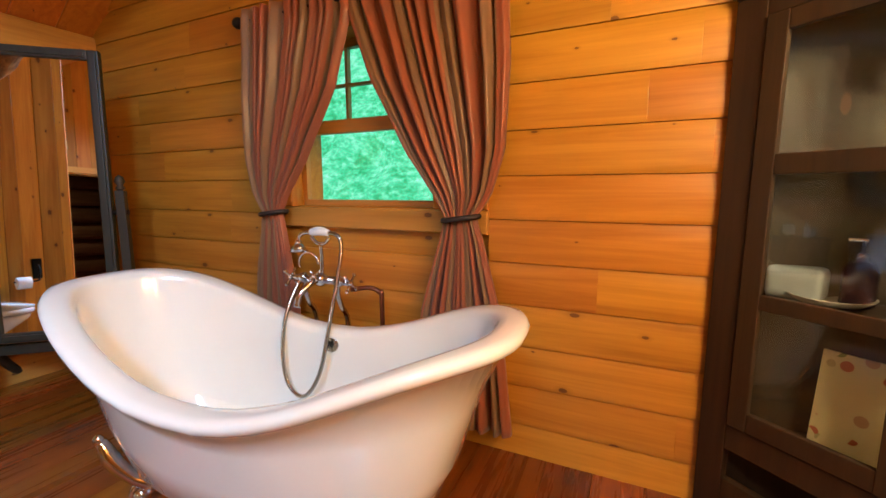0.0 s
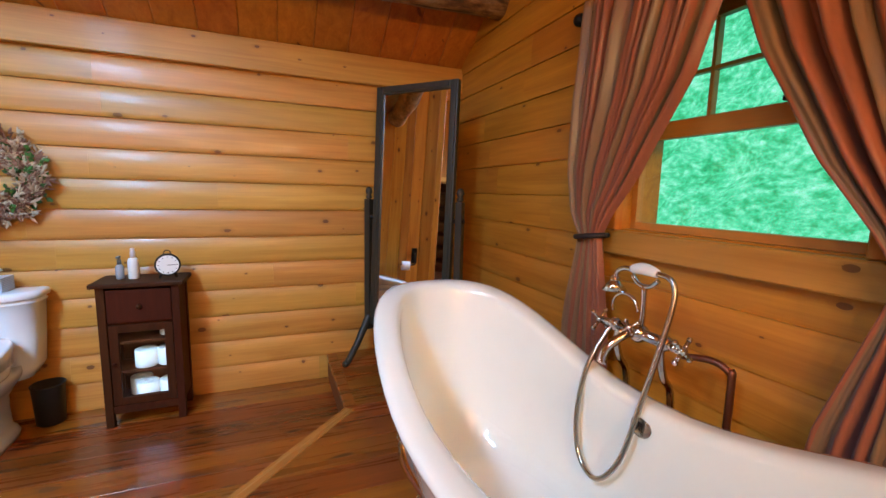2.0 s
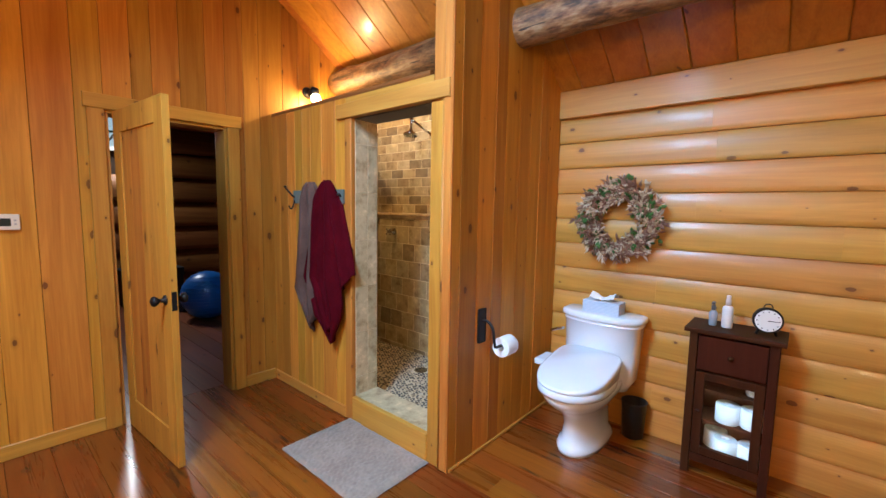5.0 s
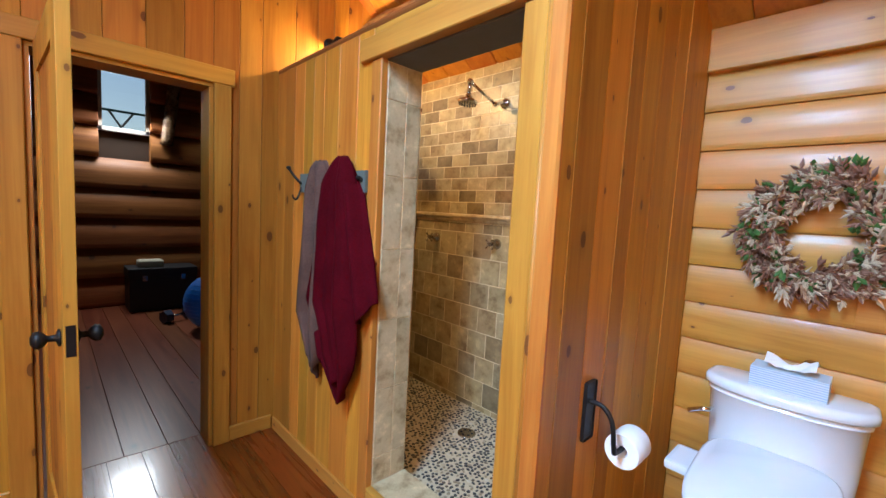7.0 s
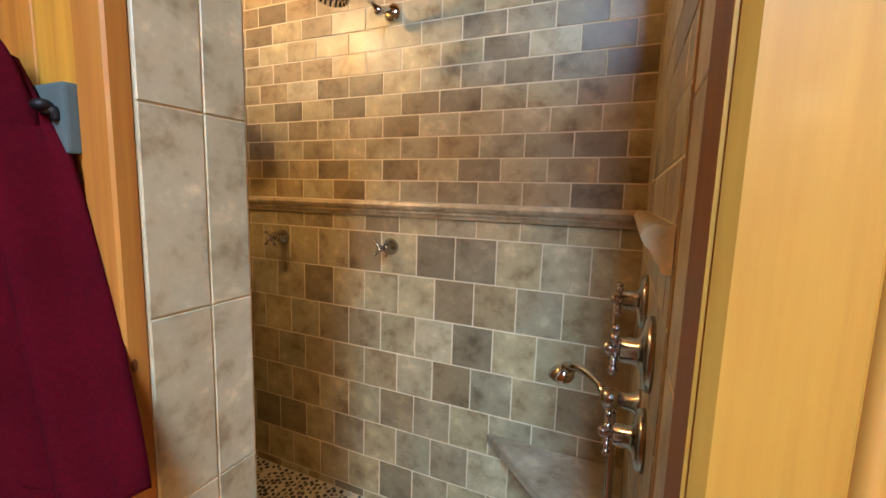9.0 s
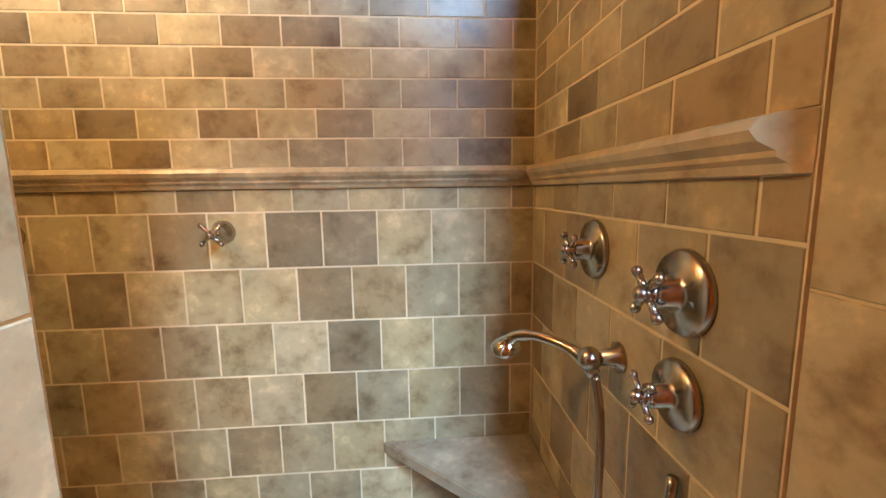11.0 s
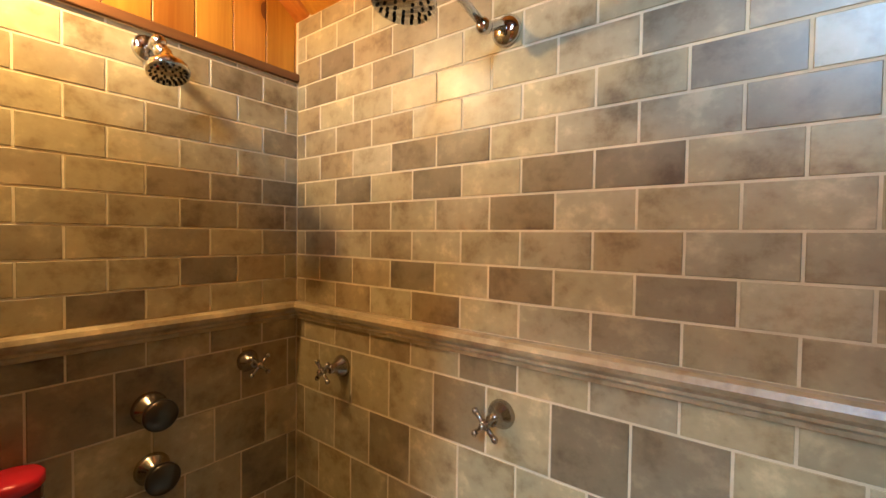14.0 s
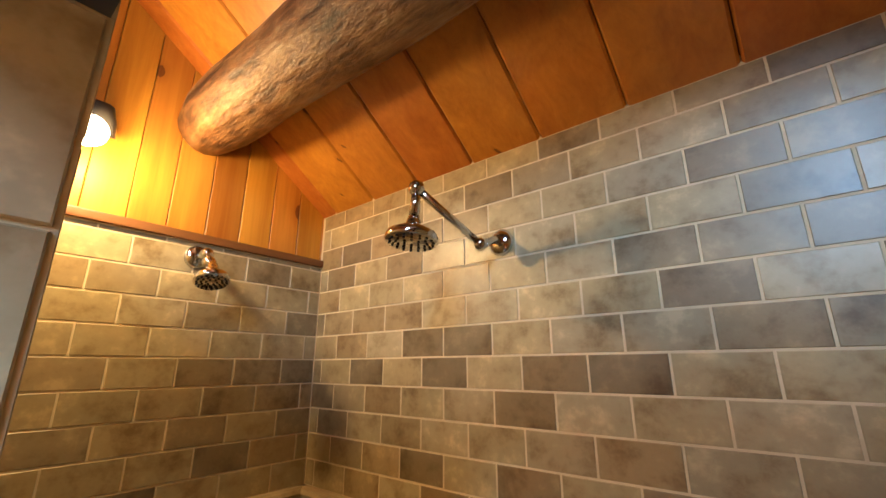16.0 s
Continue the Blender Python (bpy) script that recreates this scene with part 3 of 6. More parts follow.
# ---- window in the north wall ----
window = thing("window_1", "double-hung pine window with a grid in the upper sash", "window", kind="structure")
TO_N = basis((0, NY, 0), (1, 0, 0), (0, 0, 1), (0, -1, 0))
FR = wood("window_pine", (0.45, 0.2, 0.05), (0.62, 0.31, 0.09), "x", 0.35, knots=0.4, spread=0.05, coat=0.2)
board("window_sill", window, TO_N, TRIM_L, TRIM_R, SILL_LO, W_B - 0.006, 0.045, 0.006, FR)
board("window_trim", window, TO_N, TRIM_L, W_L, W_B - 0.004, W_T + 0.1, 0.04, 0.005, PINE_TRIM_Z)
board("window_trim", window, TO_N, W_R, TRIM_R, W_B - 0.004, W_T + 0.1, 0.04, 0.005, PINE_TRIM_Z)
board("window_head", window, TO_N, W_L, W_R, W_T, W_T + 0.1, 0.04, 0.005, FR)
for name, z0, z1, y, st in (("lower_sash", W_B, 1.64, NY + 0.045, 0.028), ("upper_sash", 1.60, W_T, NY + 0.085, 0.035)):
    bm = bmesh.new()
    bot = 0.03
    top = 0.065 if name == "lower_sash" else 0.04
    box((W_L, y, z0), (W_L + st, y + 0.035, z1), 0.003, bm=bm)
    box((W_R - st, y, z0), (W_R, y + 0.035, z1), 0.003, bm=bm)
    box((W_L + st, y, z0), (W_R - st, y + 0.035, z0 + bot), 0.003, bm=bm)
    box((W_L + st, y, z1 - top), (W_R - st, y + 0.035, z1), 0.003, bm=bm)
    part(name, bm, FR, window)
for k in (1, 2):
    x = W_L + (W_R - W_L) * k / 3
    part("muntin", box((x - 0.007, NY + 0.09, 1.62), (x + 0.007, NY + 0.12, W_T - 0.03), 0.002), FR, window)
part("muntin", box((W_L + 0.03, NY + 0.092, 1.803), (W_R - 0.03, NY + 0.118, 1.817), 0.002), FR, window)
gl = Nodes("window_glass")
gl.set((0.95, 1.0, 0.98), 0.02, 0.0, Transmission_Weight=1.0, IOR=1.45)
GLASS = gl.mat
for z0, z1, y in ((W_B + 0.02, 1.6, NY + 0.062), (1.62, W_T - 0.03, NY + 0.102)):
    ob = part("pane", box((W_L + 0.02, y, z0), (W_R - 0.02, y + 0.004, z1)), GLASS, window)
    ob.visible_shadow = False
part("sash_lock", box((-1.06, NY + 0.02, 1.64), (-0.98, NY + 0.055, 1.655), 0.004), BLACK_IRON, window)

# ---- glowing backdrop of a wooded slope outside ----
n = Nodes("glowing_leafy_slope")
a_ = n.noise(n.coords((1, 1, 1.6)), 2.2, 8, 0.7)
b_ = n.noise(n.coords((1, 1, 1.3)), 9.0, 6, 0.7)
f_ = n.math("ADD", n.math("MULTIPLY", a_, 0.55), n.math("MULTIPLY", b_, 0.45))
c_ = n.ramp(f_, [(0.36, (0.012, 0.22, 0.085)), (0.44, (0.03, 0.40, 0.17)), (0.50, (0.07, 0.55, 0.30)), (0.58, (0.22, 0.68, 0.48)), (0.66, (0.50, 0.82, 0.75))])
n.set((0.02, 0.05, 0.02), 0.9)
# emission stands in for daylight on the leaves
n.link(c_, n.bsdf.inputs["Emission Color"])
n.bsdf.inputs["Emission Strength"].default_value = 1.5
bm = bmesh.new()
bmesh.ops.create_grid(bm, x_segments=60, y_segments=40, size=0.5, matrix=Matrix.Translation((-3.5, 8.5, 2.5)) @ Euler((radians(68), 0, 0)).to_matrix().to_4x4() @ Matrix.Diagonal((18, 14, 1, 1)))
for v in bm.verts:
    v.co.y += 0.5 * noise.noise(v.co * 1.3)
single("backdrop", bm, n.mat, "glowing green backdrop of a wooded slope outside the window", "backdrop", kind="structure")
bm = bmesh.new()
bmesh.ops.create_grid(bm, x_segments=2, y_segments=2, size=60)
single("ground", bm, plain("grass_ground", (0.05, 0.09, 0.03), 0.9), "grassy ground round the house", "ground", kind="structure", loc=(0, 0, -0.3))

# ---- curtains ----
def satin():
    n = Nodes("copper_satin")
    tc = n.add("TexCoord")
    sp = n.add("SeparateXYZ")
    n.link(tc.outputs["UV"], sp.inputs[0])
    u = n.math("MULTIPLY", sp.outputs[0], 3.6)
    w = n.math("SINE", n.math("MULTIPLY", u, 6.283))
    stripe = n.math("GREATER_THAN", w, 0.35)
    fine = n.noise(n.coords((60, 60, 3)), 1.0, 3)
    c = n.mix(stripe, (0.56, 0.20, 0.115), (0.44, 0.28, 0.16))
    c = n.mix(n.math("MULTIPLY", fine, 0.4), c, (0.26, 0.085, 0.05))
    n.bump(fine, 0.1, 0.002)
    n.set(c, 0.33, 0.0, Sheen_Weight=0.3)
    out = n.tree.nodes["Material Output"]
    tr = n.add("BsdfTranslucent")
    n.link(c, tr.inputs[0])
    mx = n.add("MixShader", Fac=0.5)
    n.link(n.bsdf.outputs[0], mx.inputs[1])
    n.link(tr.outputs[0], mx.inputs[2])
    n.link(mx.outputs[0], out.inputs[0])
    return n.mat


SATIN = satin()


def curtain(rows, folds, seed, label):
    """rows: (z, x at one edge, x at the other, depth of fold). Built as a gathered sheet that hangs from the rod."""
    nu, nv = 170, 60
    bm = bmesh.new()
    uv = bm.loops.layers.uv.new()
    z = [r[0] for r in rows]
    grid = []
    for j in range(nv + 1):
        zz = z[0] + (z[-1] - z[0]) * j / nv
        vals = [np.interp(-zz, [-q for q in z], [r[k] for r in rows]) for k in (1, 2, 3)]
        line = []
        for i in range(nu + 1):
            u = i / nu
            ph = folds * 6.283 * (u + 0.035 * math.sin(9 * u + seed) + 0.012 * math.sin(23 * u + 2 * seed)) + seed + 0.5 * noise.noise(Vector((4 * u, 1.5 * zz, seed)))
            y = vals[2] * (math.sin(ph) + 0.35 * math.sin(2.3 * ph + seed + 0.8 * zz))
            x = vals[0] + (vals[1] - vals[0]) * u + 0.25 * vals[2] * math.cos(ph)
            line.append(bm.verts.new((x, 1.605 + y + 0.012 * noise.noise(Vector((3 * u + seed, 2 * zz, 0))) + 0.005 * noise.noise(Vector((30 * u, 7 * zz, seed))), zz)))
        grid.append(line)
    for j in range(nv):
        for i in range(nu):
            f = bm.faces.new((grid[j][i], grid[j][i + 1], grid[j + 1][i + 1], grid[j + 1][i]))
            for l, (a, b) in zip(f.loops, ((i, j), (i + 1, j), (i + 1, j + 1), (i, j + 1))):
                l[uv].uv = (a / nu, b / nv)
    ob = single("curtain", bm, SATIN, label, "curtain", "curtains at the window", smooth=True)
    m = ob.modifiers.new("thick", "SOLIDIFY")
    m.thickness = 0.002
    return ob


curtain([(2.15, -1.77, -1.15, 0.022), (2.05, -1.78, -1.14, 0.026), (1.75, -1.80, -1.24, 0.030), (1.45, -1.80, -1.42, 0.028), (1.28, -1.76, -1.55, 0.024),
         (1.19, -1.71, -1.60, 0.018), (1.10, -1.72, -1.58, 0.022), (0.8, -1.77, -1.52, 0.028), (0.30, -1.79, -1.50, 0.026)], 11, 0.4,
        "copper and grey striped satin curtain, tied back beside the window")
curtain([(2.15, -1.16, -0.48, 0.022), (2.05, -1.15, -0.47, 0.026), (1.75, -1.03, -0.46, 0.030), (1.45, -0.87, -0.47, 0.028), (1.28, -0.75, -0.52, 0.024),
         (1.19, -0.70, -0.58, 0.018), (1.10, -0.72, -0.55, 0.022), (0.8, -0.80, -0.47, 0.028), (0.30, -0.87, -0.42, 0.026)], 11, 2.1,
        "copper and grey striped satin curtain, tied back beside the window")
rod = thing("curtain_rod", "black iron curtain rod with ball ends", "curtain rod")
part("bar", cyl((-1.80, 1.61, 2.105), (-0.42, 1.61, 2.105), 0.009), BLACK_IRON, rod, smooth=True)
for x, d in ((-1.80, -1), (-0.42, 1)):
    part("finial", ball((x + d * 0.022, 1.61, 2.105), 0.027, squash=(1.1, 1, 1)), BLACK_IRON, rod, smooth=True)
    part("bracket", cyl((x - d * 0.05, 1.61, 2.105), (x - d * 0.05, NY - 0.03, 2.105), 0.007), BLACK_IRON, rod, smooth=True)
for xc in (-1.655, -0.64):
    bm = bmesh.new()
    pts = [(xc + 0.075 * math.cos(t), 1.605 + 0.052 * math.sin(t), 1.185 + 0.01 * math.cos(t)) for t in np.linspace(0, 6.283, 25)]
    tube(pts, 0.011, 8, bm)
    ob = single("curtain_tieback", bm, plain("black_cord", (0.02, 0.012, 0.012), 0.6), "dark cord tieback round a curtain", "tieback", "curtain tiebacks", smooth=True)

# ---- clawfoot slipper tub ----
def tub_thing(centre, turn):
    tub = thing("bathtub", "white double-slipper clawfoot bathtub with chrome feet", "bathtub", loc=(centre[0], centre[1], STEP))
    tub.rotation_euler = (0, 0, radians(turn))
    nseg = 72
    A, B = 0.885, 0.405

    def ring(t, a, b):
        e = 2.5
        c, s_ = math.cos(t), math.sin(t)
        return a * math.copysign(abs(c) ** (2 / e), c), b * math.copysign(abs(s_) ** (2 / e), s_)

    def rim_z(x):
        k = min(1.0, abs(x) / A)
        return 0.55 + 0.235 * (k * k * (3 - 2 * k)) ** 1.1 - 0.02 * max(0.0, min(1.0, x / 0.4))

    bm = bmesh.new()
    loops = []
    inner = [(0.46, 0.19, 0.10), (0.56, 0.245, 0.115), (0.625, 0.27, 0.17), (0.675, 0.288, 0.28), (0.735, 0.315, 0.42)]
    for a, b, z in inner:
        line = []
        for k in range(nseg):
            x, y = ring(2 * math.pi * k / nseg, a, b)
            f = min(1, max(0, (z - 0.1) / 0.5))
            xx = x * (1 + 0.02 * f)
            line.append(bm.verts.new((xx, y, z + (rim_z(xx) - 0.575) * f * 0.9)))
        loops.append(line)
    # rolled rim, from the inside over to the outside
    for k2, (da, dz) in enumerate(((-0.098, -0.03), (-0.09, -0.01), (-0.08, -0.002), (-0.06, 0.0), (-0.03, -0.001), (-0.01, -0.005), (0.0, -0.018), (-0.003, -0.034), (-0.017, -0.047), (-0.05, -0.055))):
        line = []
        for k in range(nseg):
            x, y = ring(2 * math.pi * k / nseg, A + da, B + da)
            line.append(bm.verts.new((x, y, rim_z(x) + dz)))
        loops.append(line)
    for a, b, z in ((0.752, 0.328, 0.43), (0.69, 0.302, 0.28), (0.605, 0.268, 0.15), (0.49, 0.21, 0.085), (0.3, 0.12, 0.075)):
        line = []
        for k in range(nseg):
            x, y = ring(2 * math.pi * k / nseg, a, b)
            f = min(1, max(0, (z - 0.1) / 0.5))
            line.append(bm.verts.new((x, y, z + (rim_z(x) - 0.575) * f * 0.9)))
        loops.append(line)
    for p, q in zip(loops, loops[1:]):
        for k in range(nseg):
            bm.faces.new((p[k], p[(k + 1) % nseg], q[(k + 1) % nseg], q[k]))
    bm.faces.new(loops[0]), bm.faces.new(loops[-1])
    body = part("shell", bm, ENAMEL, tub, smooth=True)
    # overflow plate on the inner back wall
    ov = lathe([(0.0005, 0.006), (0.018, 0.007), (0.034, 0.004), (0.036, 0.0)], 24, basis((0.03, 0.309, 0.49), (1, 0, 0), (0, 0.15, 0.98), (0, -0.98, 0.15)))
    plate = part("overflow_plate", ov, NICKEL, tub, "brushed metal overflow plate", True)
    for dx in (-0.009, 0, 0.009):
        part("slot", box((0.03 + dx - 0.002, 0.299, 0.478), (0.03 + dx + 0.002, 0.305, 0.502)), BLACK_IRON, plate)
    for sx in (-1, 1):
        for sy in (-1, 1):
            bm = bmesh.new()
            pts = curve_points([(sx * 0.555, sy * 0.238, 0.25), (sx * 0.522, sy * 0.225, 0.17), (sx * 0.47, sy * 0.195, 0.10), (sx * 0.435, sy * 0.165, 0.065), (sx * 0.452, sy * 0.172, 0.03)], 6)
            tube(pts, [0.016 + 0.012 * math.sin(math.pi * k / (len(pts) - 1)) + 0.006 * math.sin(9.0 * k / (len(pts) - 1)) for k in range(len(pts))], 12, bm)
            x, y = sx * 0.46, sy * 0.176
            ball((x, y, 0.03), 0.031, bm, 14, (1.1, 1.1, 0.95))
            for d in (-0.6, 0.0, 0.6):
                u, w = math.cos(0.55 + d), math.sin(0.55 + d)
                tube(curve_points([(x - sx * 0.012, y - sy * 0.008, 0.066), (x + sx * u * 0.022, y + sy * w * 0.022, 0.062), (x + sx * u * 0.036, y + sy * w * 0.036, 0.035), (x + sx * u * 0.034, y + sy * w * 0.034, 0.009)], 4), 0.009, 8, bm)
            for q, r in (((0.56, 0.242, 0.252), 0.021), ((0.54, 0.234, 0.20), 0.022), ((0.505, 0.215, 0.14), 0.022)):
                ball((sx * q[0], sy * q[1], q[2]), r, bm, 12, (1, 0.8, 1))
            part("claw_foot", bm, CHROME, tub, "chrome ball-and-claw foot", True)
    return tub


TUB = tub_thing((-1.13, 1.06), 4.0)

# ---- tub filler on the far rim ----
def cross_handle(bm, c, axis, r):
    """A four-spoked tap handle round an axis."""
    axis = Vector(axis).normalized()
    u = axis.orthogonal().normalized()
    v = axis.cross(u)
    c = Vector(c)
    ball(c, r * 0.35, bm, 10)
    for d in (u, -u, v, -v):
        cyl(c, c + d * r, r * 0.13, r * 0.16, 8, bm)
        ball(c + d * r, r * 0.22, bm, 8)


def tub_filler(loc):
    t = thing("tub_faucet", "chrome telephone-style tub faucet with white hand shower", "faucet", loc=loc)
    bm = bmesh.new()
    cyl((-0.1, 0.0, 0.20), (0.1, 0.0, 0.20), 0.018, bm=bm)
    ball((0, 0, 0.20), 0.032, bm)
    for sx in (-1, 1):
        tube(curve_points([(sx * 0.085, 0, 0.2), (sx * 0.09, 0.0, 0.14), (sx * 0.09, 0.02, 0.08), (sx * 0.09, 0.06, 0.0), (sx * 0.09, 0.075, -0.3)], 5), 0.012, 10, bm)
        ball((sx * 0.1, 0, 0.2), 0.025, bm)
    part("body", bm, CHROME, t, smooth=True)
    for sx in (-1, 1):
        bm = bmesh.new()
        cyl((sx * 0.1, 0, 0.2), (sx * 0.155, -0.01, 0.2), 0.014, bm=bm)
        cross_handle(bm, (sx * 0.165, -0.01, 0.2), (1, 0, 0.1), 0.042)
        part("tap_handle", bm, CHROME, t, smooth=True)
    bm = bmesh.new()
    tube(curve_points([(0, 0, 0.2), (-0.01, -0.05, 0.195), (-0.03, -0.10, 0.15), (-0.035, -0.115, 0.1)], 6), [0.014] * 18 + [0.017], 12, bm)
    cross_handle(bm, (0.0, -0.045, 0.225), (0, -0.7, 0.7), 0.03)
    part("spout", bm, CHROME, t, smooth=True)
    bm = bmesh.new()
    tube(curve_points([(0.005, 0, 0.2), (0.005, 0.005, 0.28), (0.005, 0, 0.36)], 5), 0.009, 10, bm)
    tube(curve_points([(-0.045, 0, 0.385), (-0.02, 0, 0.362), (0.005, 0, 0.357), (0.03, 0, 0.362), (0.055, 0, 0.385)], 5), 0.008, 8, bm)
    tube([(-0.07 + 0.055 * math.cos(a), 0.004, 0.265 + 0.05 * math.sin(a)) for a in np.linspace(0, 3.6, 18)], 0.005, 8, bm)
    part("cradle", bm, CHROME, t, smooth=True)
    bm = bmesh.new()
    tube(curve_points([(-0.05, 0, 0.404), (0.0, 0, 0.412), (0.05, 0, 0.406)], 6), [0.013, 0.016, 0.018, 0.019, 0.02, 0.02, 0.02, 0.02, 0.019, 0.018, 0.017, 0.015, 0.013], 14, bm)
    hand_set = part("handset", bm, PORCELAIN, t, "white porcelain hand shower grip", True)
    bm = bmesh.new()
    tube(curve_points([(-0.05, 0, 0.404), (-0.085, 0, 0.4), (-0.11, 0, 0.385), (-0.118, 0, 0.36)], 5), 0.009, 10, bm)
    bmesh.ops.create_cone(bm, cap_ends=True, segments=20, radius1=0.042, radius2=0.016, depth=0.035, matrix=Matrix.Translation((-0.12, 0, 0.335)))
    ball((-0.12, 0, 0.355), 0.017, bm, 12)
    part("shower_rose", bm, CHROME, hand_set, smooth=True)
    bm = bmesh.new()
    tube(curve_points([(0.05, 0, 0.406), (0.09, 0, 0.4), (0.112, 0, 0.375), (0.12, -0.01, 0.32), (0.12, -0.045, 0.2), (0.115, -0.10, 0.02), (0.10, -0.14, -0.14), (0.05, -0.155, -0.24),
                       (-0.005, -0.16, -0.265), (-0.07, -0.155, -0.22), (-0.105, -0.14, -0.1), (-0.115, -0.10, 0.05), (-0.11, -0.03, 0.17), (-0.1, 0, 0.2)], 8), 0.0085, 10, bm)
    part("hose", bm, NICKEL, t, "ribbed metal shower hose", True)
    return t


filler = tub_filler((-1.235, 1.455, 0.712))
pipe = single("supply_pipe", tube(curve_points([(-1.02, 1.60, STEP), (-1.02, 1.60, 0.78), (-1.03, 1.60, 0.84), (-1.08, 1.59, 0.86), (-1.16, 1.56, 0.85)], 8), 0.011), plain("copper_pipe", (0.20, 0.07, 0.04), 0.35, 0.8),
              "dark copper water pipe rising behind the bathtub", "pipe", smooth=True)

# ---- cheval mirror in the corner ----
def cheval(loc, turn, tilt):
    t = thing("cheval_mirror", "tall standing mirror in a distressed dark wooden stand", "mirror", loc=loc)
    t.rotation_euler = (0, 0, radians(turn))
    W, H, z0 = 0.60, 1.62, 0.26
    for sx in (-1, 1):
        x = sx * (W / 2 + 0.045)
        bm = box((x - 0.022, -0.025, 0.2), (x + 0.022, 0.025, 1.12), 0.005)
        part("upright", bm, MIRROR_WOOD, t)
        part("finial", lathe([(0.012, 0), (0.024, 0.012), (0.014, 0.028), (0.026, 0.05), (0.018, 0.075), (0.004, 0.085)], 14, Matrix.Translation((x, 0, 1.12))), MIRROR_WOOD, t, smooth=True)
        for sy in (-1, 1):
            bm = tube(curve_points([(x, 0, 0.30), (x, sy * 0.05, 0.23), (x, sy * 0.14, 0.12), (x, sy * 0.235, 0.03), (x, sy * 0.27, 0.022)], 5), [0.026] * 8 + [0.024] * 6 + [0.022] * 7, 8)
            part("leg", bm, MIRROR_WOOD, t, smooth=True)
    part("stretcher", box((-W / 2 - 0.03, -0.016, 0.235), (W / 2 + 0.03, 0.016, 0.29), 0.004), MIRROR_WOOD, t)
    m = Matrix.Translation((0, 0, 1.0)) @ Euler((radians(tilt), 0, 0)).to_matrix().to_4x4()
    bm = bmesh.new()
    fw = 0.052
    lo, hi = z0 - 1.0 + 0.05, z0 - 1.0 + H - 0.02
    for a, b in (((-W / 2, -0.02, lo), (-W / 2 + fw, 0.02, hi)), ((W / 2 - fw, -0.02, lo), (W / 2, 0.02, hi)),
                 ((-W / 2 + fw, -0.02, hi - fw), (W / 2 - fw, 0.02, hi)), ((-W / 2 + fw, -0.02, lo), (W / 2 - fw, 0.02, lo + fw))):
        box(a, b, 0.007, bm=bm)
        box([q + (0.012 if i != 1 else -0.008) for i, q in enumerate(a)], [q - (0.012 if i != 1 else 0.024) for i, q in enumerate(b)], 0.004, bm=bm)
    bmesh.ops.transform(bm, matrix=m, verts=bm.verts)
    part("mirror_frame", bm, MIRROR_WOOD, t)
    bm = box((-W / 2 + fw - 0.01, -0.004, lo + fw - 0.01), (W / 2 - fw + 0.01, 0.004, hi - fw + 0.01))
    bmesh.ops.transform(bm, matrix=m, verts=bm.verts)
    g = Nodes("mirror_glass")
    g.set((0.9, 0.9, 0.88), 0.015, 1.0)
    part("mirror_glass", bm, g.mat, t)
    for sx in (-1, 1):
        part("pivot", cyl((sx * (W / 2 - 0.005), 0, 1.0), (sx * (W / 2 + 0.075), 0, 1.0), 0.014), BLACK_IRON, t, smooth=True)
    return t


cheval((-2.87, 1.20, STEP), 41, -3)

